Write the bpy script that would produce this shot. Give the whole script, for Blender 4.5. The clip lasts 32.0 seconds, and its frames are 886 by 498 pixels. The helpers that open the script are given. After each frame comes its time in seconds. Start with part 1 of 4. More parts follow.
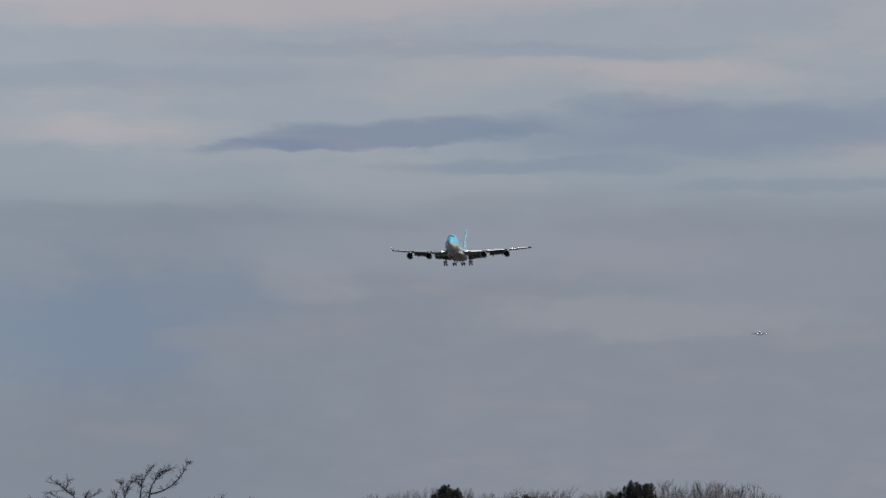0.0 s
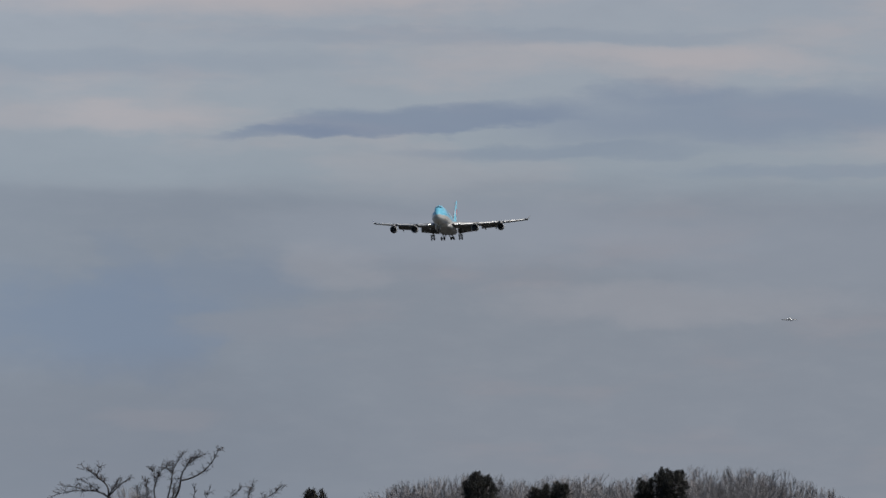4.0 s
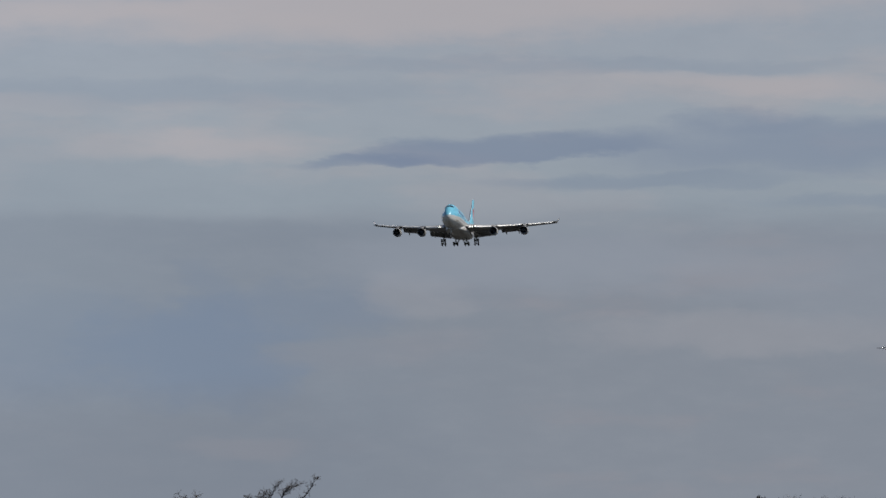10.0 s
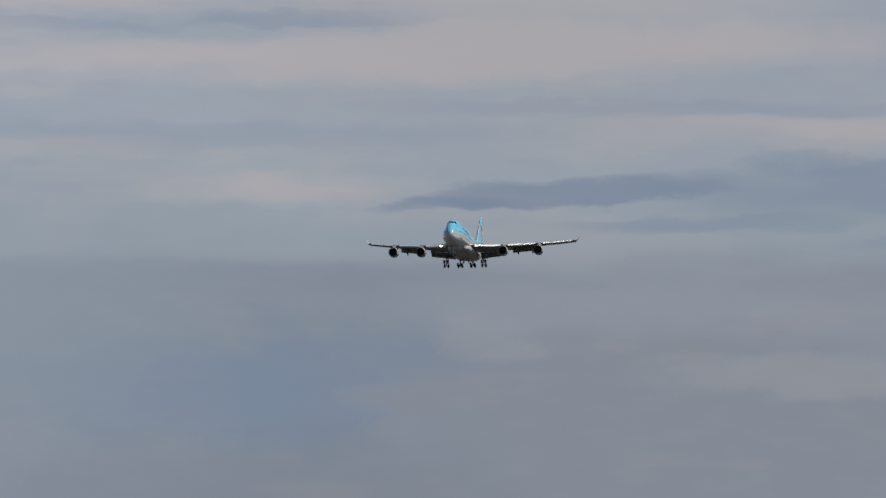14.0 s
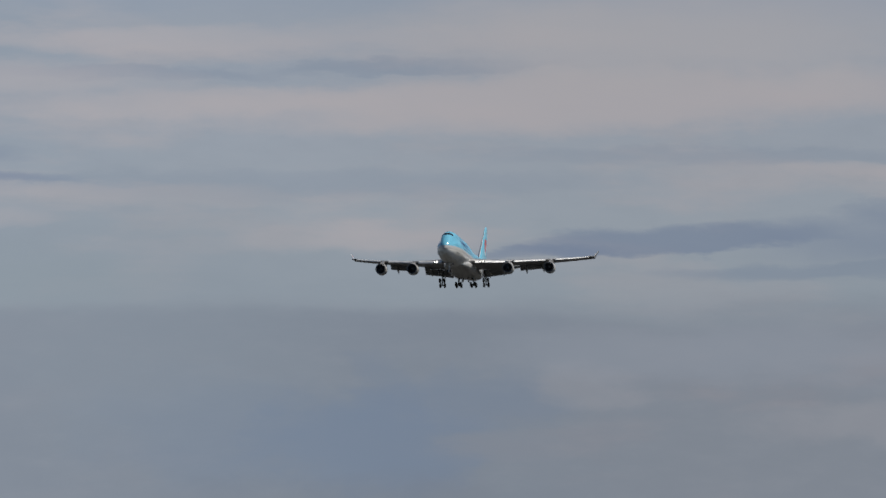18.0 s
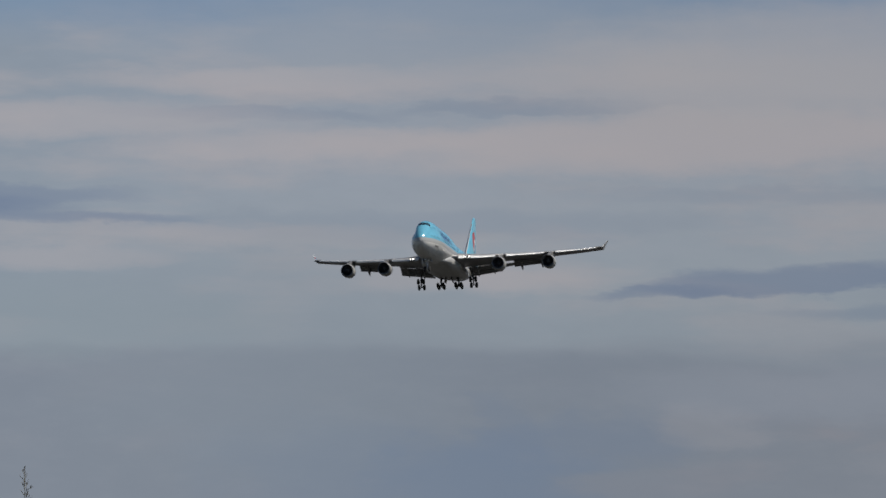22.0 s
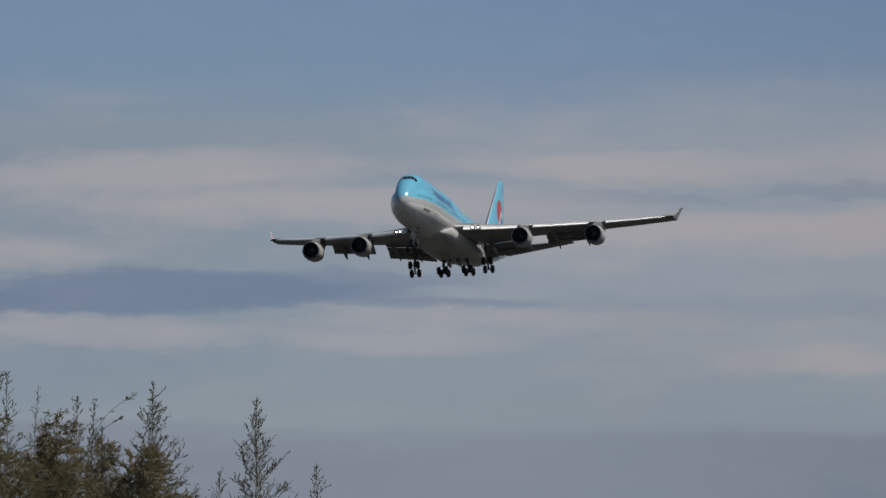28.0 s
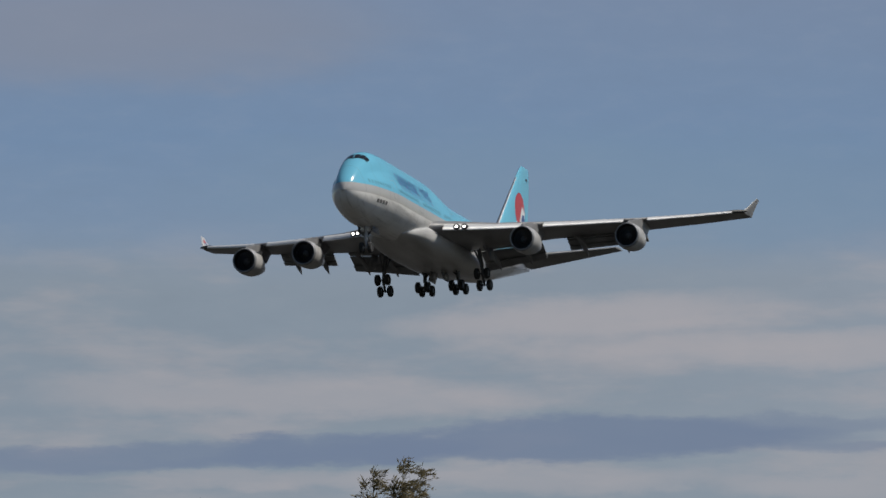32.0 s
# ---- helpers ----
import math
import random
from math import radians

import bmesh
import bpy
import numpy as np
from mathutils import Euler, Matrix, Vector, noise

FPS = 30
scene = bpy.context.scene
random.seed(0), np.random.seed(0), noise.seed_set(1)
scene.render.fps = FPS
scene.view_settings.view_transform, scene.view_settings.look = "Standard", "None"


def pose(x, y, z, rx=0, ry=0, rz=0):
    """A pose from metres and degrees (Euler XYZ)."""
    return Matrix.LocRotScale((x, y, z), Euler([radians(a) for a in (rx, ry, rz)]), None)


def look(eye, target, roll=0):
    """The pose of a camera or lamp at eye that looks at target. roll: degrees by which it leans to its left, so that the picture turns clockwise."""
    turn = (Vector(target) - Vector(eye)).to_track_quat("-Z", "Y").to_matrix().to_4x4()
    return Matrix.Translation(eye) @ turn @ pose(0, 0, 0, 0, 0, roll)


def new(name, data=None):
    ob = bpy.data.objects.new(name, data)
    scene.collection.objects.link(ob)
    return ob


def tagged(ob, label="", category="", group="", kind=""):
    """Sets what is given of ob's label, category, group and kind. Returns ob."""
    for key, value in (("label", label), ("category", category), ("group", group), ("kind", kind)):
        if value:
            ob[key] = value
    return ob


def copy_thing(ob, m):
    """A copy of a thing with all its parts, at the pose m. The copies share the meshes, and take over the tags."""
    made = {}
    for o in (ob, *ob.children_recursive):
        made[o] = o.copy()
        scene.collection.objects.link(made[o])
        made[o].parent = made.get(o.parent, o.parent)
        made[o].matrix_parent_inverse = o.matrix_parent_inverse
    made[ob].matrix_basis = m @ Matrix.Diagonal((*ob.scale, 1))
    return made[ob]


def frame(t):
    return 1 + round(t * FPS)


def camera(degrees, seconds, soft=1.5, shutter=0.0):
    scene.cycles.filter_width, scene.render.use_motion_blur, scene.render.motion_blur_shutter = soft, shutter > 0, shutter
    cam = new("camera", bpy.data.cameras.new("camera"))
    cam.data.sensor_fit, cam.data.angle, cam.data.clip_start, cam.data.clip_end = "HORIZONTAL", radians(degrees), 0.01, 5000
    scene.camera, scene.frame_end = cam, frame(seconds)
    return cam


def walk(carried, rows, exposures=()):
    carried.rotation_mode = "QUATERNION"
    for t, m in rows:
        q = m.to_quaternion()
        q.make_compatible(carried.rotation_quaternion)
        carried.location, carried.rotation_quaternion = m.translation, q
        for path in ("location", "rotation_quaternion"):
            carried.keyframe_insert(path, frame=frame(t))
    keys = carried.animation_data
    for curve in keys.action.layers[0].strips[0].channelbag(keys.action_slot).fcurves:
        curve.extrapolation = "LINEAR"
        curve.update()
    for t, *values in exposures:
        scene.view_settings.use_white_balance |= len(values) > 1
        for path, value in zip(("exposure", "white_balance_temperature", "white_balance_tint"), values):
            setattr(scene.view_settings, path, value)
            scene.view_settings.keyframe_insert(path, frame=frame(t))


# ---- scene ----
EYE = Vector((0, 0, 1.7))


def toward(az, el, d):
    """The place at d metres from the eye over the ground, az degrees to the left of +y, el degrees up."""
    a = radians(az)
    return Vector((-math.sin(a) * d, math.cos(a) * d, EYE.z + math.tan(radians(el)) * d))


def aim(az, el):
    return look(EYE, toward(az, el, 100))


# a long lens, panned by hand from one spot
cam = camera(7.475, 32.0, soft=1.6)
walk(cam, [
    (0, aim(0.123, 4.102)), (0.5, aim(0.123, 4.125)), (1, aim(0.173, 4.145)), (1.5, aim(0.225, 4.136)), (2, aim(0.271, 4.129)),
    (2.5, aim(0.293, 4.076)), (3, aim(0.319, 4.031)), (3.5, aim(0.345, 3.988)), (5.5, aim(0.554, 3.986)), (6, aim(0.613, 4.022)),
    (6.5, aim(0.683, 4.078)), (7, aim(0.769, 4.103)), (7.5, aim(0.829, 4.122)), (8, aim(0.913, 4.121)), (8.5, aim(0.994, 4.190)),
    (9, aim(1.069, 4.229)), (9.5, aim(1.126, 4.250)), (10, aim(1.200, 4.233)), (10.5, aim(1.311, 4.249)), (11, aim(1.402, 4.296)),
    (11.5, aim(1.494, 4.355)), (12, aim(1.576, 4.392)), (12.5, aim(1.637, 4.455)), (13, aim(1.685, 4.536)), (13.5, aim(1.761, 4.573)),
    (14, aim(1.878, 4.597)), (14.5, aim(2.006, 4.610)), (16.5, aim(2.383, 4.873)), (17, aim(2.493, 4.910)), (17.5, aim(2.586, 4.967)),
    (18, aim(2.719, 5.002)), (18.5, aim(2.853, 5.024)), (19, aim(2.959, 5.067)), (19.5, aim(3.041, 5.125)), (20, aim(3.158, 5.173)),
    (20.5, aim(3.284, 5.218)), (21, aim(3.407, 5.244)), (21.5, aim(3.561, 5.283)), (22, aim(3.753, 5.344)), (22.5, aim(3.953, 5.394)),
    (23, aim(4.173, 5.421)), (23.5, aim(4.383, 5.443)), (24, aim(4.613, 5.467)), (24.5, aim(4.835, 5.525)), (25, aim(5.093, 5.587)),
    (25.5, aim(5.371, 5.657)), (27.5, aim(6.507, 5.983)), (28, aim(6.809, 6.058)), (28.5, aim(7.242, 6.153)), (29, aim(7.621, 6.260)),
    (29.5, aim(8.055, 6.341)), (30, aim(8.487, 6.422)), (30.5, aim(8.908, 6.586)), (31, aim(9.410, 6.848)), (31.5, aim(9.977, 7.059)),
    (32, aim(10.629, 7.289)),
], exposures=[(0, 0.24), (6, 0.21), (13, 0.19), (20, 0.03), (28, -0.05), (32, -0.02)])

# ---------------------------------------------------------------- world, sun
SUN_AZ, SUN_EL = -91.0, 56.0          # degrees to the left of +y, degrees up
world = bpy.data.worlds.new("world")
scene.world = world
world.use_nodes = True
wn = world.node_tree.nodes
sky = wn.new("ShaderNodeTexSky")
sky.sky_type = "NISHITA"
sky.sun_disc = False
sky.sun_elevation = radians(SUN_EL)
sky.sun_rotation = radians(-SUN_AZ)
sky.air_density, sky.dust_density = 1.0, 0.3
world.node_tree.links.new(sky.outputs[0], wn["Background"].inputs[0])
wn["Background"].inputs[1].default_value = 0.05

sun_data = bpy.data.lights.new("sun", "SUN")
sun_data.energy, sun_data.angle, sun_data.color = 3.7, radians(0.6), (1.0, 0.95, 0.86)
sun = new("sun", sun_data)
sun.matrix_world = look(toward(SUN_AZ, SUN_EL, 50), EYE)

# ---------------------------------------------------------------- materials


class Net:
    """A node material, with short ways to add nodes."""

    def __init__(self, name):
        self.mat = bpy.data.materials.new(name)
        self.mat.use_nodes = True
        self.nodes, self.links = self.mat.node_tree.nodes, self.mat.node_tree.links
        self.bsdf = self.nodes["Principled BSDF"]

    def node(self, kind):
        return self.nodes.new("ShaderNode" + kind)

    def put(self, socket, value):
        if isinstance(value, bpy.types.NodeSocket):
            self.links.new(value, socket)
        else:
            socket.default_value = value

    def math(self, op, a, b=0.0, c=0.0):
        n = self.node("Math")
        n.operation = op
        for s, v in zip(n.inputs, (a, b, c)):
            self.put(s, v)
        return n.outputs[0]

    def mix(self, f, a, b):
        n = self.node("Mix")
        n.data_type = "RGBA"
        self.put(n.inputs["Factor"], f)
        for s, v in ((n.inputs[6], a), (n.inputs[7], b)):
            self.put(s, (*v, 1) if isinstance(v, tuple) and len(v) == 3 else v)
        return n.outputs[2]

    def noise(self, vector, scale, detail=3.0, rough=0.5):
        n = self.node("TexNoise")
        self.put(n.inputs["Vector"], vector)
        n.inputs["Scale"].default_value, n.inputs["Detail"].default_value, n.inputs["Roughness"].default_value = scale, detail, rough
        return n.outputs["Fac"]

    def smooth(self, v, lo, hi):
        n = self.node("MapRange")
        n.interpolation_type = "SMOOTHSTEP"
        self.put(n.inputs[0], v)
        self.put(n.inputs[1], lo)
        self.put(n.inputs[2], hi)
        return n.outputs[0]

    def place(self):
        return self.node("TexCoord").outputs["Object"]

    def stretch(self, vector, sx, sy, sz):
        n = self.node("Mapping")
        self.put(n.inputs["Vector"], vector)
        n.inputs["Scale"].default_value = (sx, sy, sz)
        return n.outputs[0]

    def done(self, color, rough=0.5, metal=0.0, bump=None, depth=0.01):
        self.put(self.bsdf.inputs["Base Color"], (*color, 1) if isinstance(color, tuple) else color)
        self.put(self.bsdf.inputs["Roughness"], rough)
        self.put(self.bsdf.inputs["Metallic"], metal)
        if bump is not None:
            b = self.node("Bump")
            b.inputs["Distance"].default_value = depth
            self.put(b.inputs["Height"], bump)
            self.links.new(b.outputs[0], self.bsdf.inputs["Normal"])
        return self.mat


def worn(name, a, b, scale, rough=0.5, metal=0.0, streak=(1, 1, 1), depth=0.004):
    """A surface of colour a with patches and streaks of b at two scales."""
    n = Net(name)
    p = n.stretch(n.place(), *streak)
    big, fine = n.noise(p, scale, 4), n.noise(p, scale * 9, 3)
    f = n.math("ADD", n.math("MULTIPLY", n.smooth(big, 0.35, 0.7), 0.7), n.math("MULTIPLY", fine, 0.3))
    r = n.math("ADD", rough - 0.06, n.math("MULTIPLY", fine, 0.12))
    return n.done(n.mix(f, a, b), r, metal, fine, depth)


CYAN = (0.155, 0.475, 0.655)


def livery():
    """Light blue above, a silver band, pale grey below."""
    n = Net("fuselage_paint")
    o = n.place()
    xyz = n.node("SeparateXYZ")
    n.put(xyz.inputs[0], o)
    rise = n.math("MULTIPLY", n.math("SUBTRACT", 1.0, n.smooth(xyz.outputs[0], -37.0, -20.0)), 2.0)
    z = n.math("SUBTRACT", xyz.outputs[2], rise)
    dirt = n.noise(n.stretch(o, 0.25, 1.0, 1.0), 0.9, 5)
    fine = n.noise(n.stretch(o, 0.6, 2.0, 2.0), 3.0, 3)
    grime = n.noise(n.stretch(o, 0.07, 1.6, 0.5), 1.3, 5, 0.6)
    lines = n.node("TexWave")
    lines.wave_type, lines.bands_direction = "BANDS", "X"
    n.put(lines.inputs[0], o)
    lines.inputs["Scale"].default_value = 0.13
    seam = n.math("MULTIPLY", n.smooth(lines.outputs["Fac"], 0.996, 1.0), 0.25)
    blue = n.mix(n.math("MULTIPLY", dirt, 0.35), CYAN, (0.14, 0.42, 0.56))
    silver = n.mix(dirt, (0.56, 0.55, 0.54), (0.46, 0.45, 0.44))
    white = n.mix(n.smooth(dirt, 0.35, 0.75), (0.84, 0.83, 0.815), (0.70, 0.69, 0.675))
    white = n.mix(n.math("MULTIPLY", n.smooth(grime, 0.5, 0.72), 0.45), white, (0.26, 0.25, 0.24))
    low = n.mix(n.smooth(z, -0.70, -0.67), white, silver)
    up = n.smooth(z, 0.21, 0.24)
    body = n.mix(up, low, blue)
    body = n.mix(seam, body, (0.12, 0.13, 0.14))
    band = n.math("MULTIPLY", n.smooth(z, -0.70, -0.67), n.math("SUBTRACT", 1.0, up))
    n.bsdf.inputs["Specular IOR Level"].default_value = 0.42
    return n.done(body, n.math("ADD", 0.12, n.math("MULTIPLY", fine, 0.08)), n.math("MULTIPLY", band, 0.15), fine, 0.003)


M = {
    "fuselage": livery(),
    "cyan": worn("light_blue_paint", CYAN, (0.16, 0.48, 0.62), 0.5, 0.22),
    "grey": worn("wing_grey_paint", (0.26, 0.257, 0.262), (0.18, 0.178, 0.182), 0.5, 0.38, streak=(0.4, 1, 1)),
    "lightgrey": worn("light_grey_paint", (0.55, 0.55, 0.56), (0.42, 0.42, 0.43), 0.6, 0.32),
    "slat": worn("leading_edge_paint", (0.60, 0.60, 0.61), (0.50, 0.50, 0.51), 0.6, 0.3),
    "under": worn("underside_grey_paint", (0.24, 0.24, 0.25), (0.15, 0.15, 0.155), 0.5, 0.45, streak=(0.4, 1, 1)),
    # hull white taken down: the belly's shade is mixed into this colour
    "fairing": worn("shaded_fairing_paint", (0.58, 0.575, 0.565), (0.32, 0.312, 0.305), 0.45, 0.30, streak=(0.2, 1.2, 1)),
    "nacelle": worn("nacelle_paint", (0.50, 0.495, 0.49), (0.35, 0.345, 0.34), 0.7, 0.3),
    "metal": worn("bare_metal", (0.55, 0.55, 0.56), (0.4, 0.4, 0.41), 1.5, 0.32, 0.9),
    "lip": worn("inlet_lip_metal", (0.30, 0.30, 0.31), (0.2, 0.2, 0.21), 2.0, 0.55, 0.4),
    "dark": worn("dark_duct", (0.03, 0.03, 0.032), (0.018, 0.018, 0.02), 2.0, 0.6),
    "blade": worn("fan_blade_metal", (0.11, 0.11, 0.12), (0.06, 0.06, 0.065), 3.0, 0.4, 0.7),
    "rubber": worn("tyre_rubber", (0.018, 0.018, 0.019), (0.03, 0.029, 0.028), 3.0, 0.85),
    "strut": worn("gear_steel", (0.12, 0.12, 0.125), (0.07, 0.07, 0.07), 3.0, 0.45, 0.3),
    "glass": worn("cockpit_glass", (0.012, 0.014, 0.017), (0.02, 0.02, 0.022), 2.0, 0.12),
    "window": worn("cabin_window_glass", (0.11, 0.31, 0.41), (0.12, 0.33, 0.43), 2.0, 0.25),
    "navy": worn("dark_blue_paint", (0.03, 0.075, 0.23), (0.04, 0.09, 0.25), 2.0, 0.35),
    "darkgrey": worn("dark_grey_paint", (0.10, 0.10, 0.105), (0.14, 0.14, 0.14), 2.0, 0.4),
    "black": worn("black_paint", (0.02, 0.02, 0.022), (0.035, 0.035, 0.036), 2.0, 0.5),
    "red": worn("red_paint", (0.50, 0.045, 0.05), (0.42, 0.04, 0.045), 1.5, 0.35),
    "white": worn("white_paint", (0.78, 0.78, 0.78), (0.68, 0.68, 0.67), 1.5, 0.35),
    "bark": worn("grey_bark", (0.085, 0.07, 0.062), (0.045, 0.038, 0.034), 6.0, 0.9, depth=0.02),
    # bark of the far wood, with haze painted in as a paler grey
    "twig": worn("hazy_twig_bark", (0.26, 0.245, 0.255), (0.19, 0.178, 0.187), 4.0, 0.9),
    "twiglet": worn("fine_twig_bark", (0.09, 0.075, 0.076), (0.06, 0.052, 0.053), 4.0, 0.9),
    "culm": worn("bamboo_culm", (0.23, 0.21, 0.14), (0.15, 0.14, 0.09), 5.0, 0.5),
}


def glow(name, color, strength):
    n = Net(name)
    n.done(tuple(color), 0.2)
    n.put(n.bsdf.inputs["Emission Color"], (*color, 1))
    n.bsdf.inputs["Emission Strength"].default_value = strength
    return n.mat


M["lamp"] = glow("landing_light", (1.0, 0.97, 0.9), 4.0)
M["farlamp"] = glow("distant_landing_light", (1.0, 0.97, 0.9), 3.0)


def foliage(name, a, b, c, through_leaf=0.4):
    """Leaves, each one of its own tint, that let some light through."""
    n = Net(name)
    rnd = n.node("NewGeometry").outputs["Random Per Island"]
    big = n.noise(n.place(), 0.9, 3)
    col = n.mix(n.smooth(big, 0.35, 0.65), a, b)
    col = n.mix(n.math("MULTIPLY", rnd, 0.6), col, c)
    n.bsdf.inputs["Specular IOR Level"].default_value = 0.2
    n.done(col, 0.65)
    thin, both = n.node("BsdfTranslucent"), n.node("MixShader")
    n.put(thin.inputs[0], col)
    both.inputs[0].default_value = through_leaf
    n.links.new(n.bsdf.outputs[0], both.inputs[1])
    n.links.new(thin.outputs[0], both.inputs[2])
    n.links.new(both.outputs[0], n.nodes["Material Output"].inputs["Surface"])
    return n.mat


M["leaf"] = foliage("bamboo_leaf", (0.185, 0.165, 0.13), (0.22, 0.19, 0.14), (0.12, 0.11, 0.09))
M["olive"] = foliage("olive_leaf", (0.225, 0.19, 0.112), (0.28, 0.232, 0.122), (0.13, 0.114, 0.084))
# needle colour lifted towards grey in place of the distance's veil
M["needle"] = foliage("hazy_pine_needle", (0.058, 0.056, 0.052), (0.072, 0.068, 0.062), (0.042, 0.041, 0.040), 0.2)


def grass_material():
    n = Net("grass_field")
    o = n.place()
    big, mid, fine = n.noise(o, 0.01, 5), n.noise(o, 0.15, 4), n.noise(o, 4.0, 3)
    c = n.mix(n.smooth(big, 0.35, 0.65), (0.034, 0.034, 0.034), (0.045, 0.043, 0.041))
    c = n.mix(n.math("MULTIPLY", mid, 0.5), c, (0.032, 0.033, 0.031))
    n.bsdf.inputs["Specular IOR Level"].default_value = 0.05
    return n.done(n.mix(n.math("MULTIPLY", fine, 0.3), c, (0.026, 0.027, 0.025)), 0.9, 0, fine, 0.05)


M["grass"] = grass_material()


def cloudy_sky():
    """The sky between the clouds and the cloud sheets, by bearing and height in degrees."""
    n = Net("cloudy_sky")
    xyz = n.node("SeparateXYZ")
    n.put(xyz.inputs[0], n.place())
    x, y, z = xyz.outputs
    az = n.math("MULTIPLY", n.math("ARCTAN2", n.math("MULTIPLY", x, -1.0), y), 57.29578)
    flat = n.math("SQRT", n.math("ADD", n.math("MULTIPLY", x, x), n.math("MULTIPLY", y, y)))
    el = n.math("MULTIPLY", n.math("ARCTAN2", z, flat), 57.29578)
    pos = n.node("CombineXYZ")
    n.put(pos.inputs[0], az)
    n.put(pos.inputs[1], el)
    wide = n.stretch(pos.outputs[0], 0.16, 1.0, 1.0)
    mid = n.stretch(pos.outputs[0], 0.25, 1.0, 1.0)
    w1 = n.noise(wide, 0.9, 4, 0.55)
    w2 = n.noise(mid, 3.2, 5, 0.6)
    w3 = n.noise(n.stretch(pos.outputs[0], 0.3, 1.2, 1.0), 1.4, 5, 0.55)
    warp = n.math("ADD", n.math("MULTIPLY", n.math("SUBTRACT", w1, 0.5), 0.55), n.math("MULTIPLY", n.math("SUBTRACT", w2, 0.5), 0.18))
    e = n.math("ADD", el, warp)
    ramp = n.node("ValToRGB")
    n.put(ramp.inputs[0], n.math("DIVIDE", e, 12.0))
    stops = [(0.0, (0.228, 0.252, 0.298)), (0.30, (0.226, 0.254, 0.300)), (0.362, (0.230, 0.260, 0.311)), (0.382, (0.272, 0.316, 0.366)), (0.43, (0.300, 0.342, 0.392)),
             (0.50, (0.305, 0.342, 0.398)), (0.575, (0.285, 0.325, 0.388)), (0.61, (0.205, 0.280, 0.390)), (0.68, (0.172, 0.258, 0.395)), (0.80, (0.190, 0.252, 0.37)), (1.0, (0.20, 0.25, 0.36))]
    ramp.color_ramp.elements[0].position, ramp.color_ramp.elements[0].color = stops[0][0], (*stops[0][1], 1)
    ramp.color_ramp.elements[1].position, ramp.color_ramp.elements[1].color = stops[-1][0], (*stops[-1][1], 1)
    for p, c in stops[1:-1]:
        s = ramp.color_ramp.elements.new(p)
        s.color = (*c, 1)
    col = ramp.outputs[0]
    # bluer and clearer towards the left
    clear = n.math("MULTIPLY", n.smooth(az, 3.5, 10.0), n.math("MULTIPLY", n.smooth(e, 4.4, 4.9), n.math("SUBTRACT", 1.0, n.smooth(e, 6.8, 7.6))))
    col = n.mix(n.math("MULTIPLY", clear, 0.85), col, (0.224, 0.277, 0.338))
    # pale, pinkish streaks, in the middle heights alone
    band = n.math("MULTIPLY", n.smooth(el, 3.9, 5.4), n.math("SUBTRACT", 1.0, n.smooth(e, 6.9, 7.6)))
    streak = n.math("MULTIPLY", n.smooth(w3, 0.46, 0.66), band)
    col = n.mix(n.math("MULTIPLY", streak, 0.5), col, (0.395, 0.375, 0.395))
    low = n.math("MULTIPLY", n.smooth(w3, 0.5, 0.72), n.math("SUBTRACT", 1.0, n.smooth(el, 3.9, 4.6)))
    col = n.mix(n.math("MULTIPLY", low, 0.55), col, (0.285, 0.275, 0.305))

    # the lower deck, greyer and bluer, with a firm upper edge towards the left
    w7 = n.noise(n.stretch(pos.outputs[0], 0.45, 0.8, 1.0), 1.6, 5, 0.55)
    brim = n.math("ADD", el, n.math("ADD", n.math("MULTIPLY", n.math("SUBTRACT", w7, 0.5), 0.30), n.math("MULTIPLY", az, -0.018)))
    deck = n.math("MULTIPLY", n.math("SUBTRACT", 1.0, n.smooth(brim, 4.36, 4.47)), n.smooth(az, 0.2, 2.6))
    col = n.mix(n.math("MULTIPLY", deck, 0.72), col, (0.212, 0.247, 0.300))
    w4 = n.noise(n.stretch(pos.outputs[0], 0.5, 1.3, 1.0), 4.0, 5, 0.6)
    tone = n.math("MULTIPLY", n.math("SUBTRACT", w4, 0.5), 0.22)
    col = n.mix(n.math("MAXIMUM", tone, 0.0), col, (0.42, 0.43, 0.46))
    col = n.mix(n.math("MAXIMUM", n.math("MULTIPLY", tone, -1.0), 0.0), col, (0.12, 0.15, 0.20))

    azw = n.math("ADD", az, n.math("ADD", n.math("MULTIPLY", n.math("SUBTRACT", w1, 0.5), 0.9), n.math("MULTIPLY", n.math("SUBTRACT", w2, 0.5), 0.9)))
    elw = n.math("ADD", el, n.math("ADD", n.math("MULTIPLY", n.math("SUBTRACT", w2, 0.5), 0.30), n.math("ADD", n.math("MULTIPLY", n.math("SUBTRACT", w1, 0.5), 0.12), n.math("MULTIPLY", n.math("SUBTRACT", w4, 0.5), 0.10))))

    w5 = n.noise(n.stretch(pos.outputs[0], 0.7, 1.0, 1.0), 1.5, 6, 0.6)
    w6 = n.noise(n.stretch(pos.outputs[0], 0.8, 1.1, 1.0), 1.1, 6, 0.6)

    def sheet(a, h, wide, tall, color, force, edge=0.8, slope=0.0, flat=1.0, rag=0.0):
        """One cloud: its bearing, height, half width and half height, its colour and how dense it is."""
        nonlocal col
        u = n.math("DIVIDE", n.math("SUBTRACT", azw, a), wide)
        v0 = n.math("SUBTRACT", n.math("SUBTRACT", elw, h), n.math("MULTIPLY", n.math("SUBTRACT", az, a), slope))
        v = n.math("MAXIMUM", n.math("DIVIDE", v0, tall), n.math("DIVIDE", v0, -tall * flat))
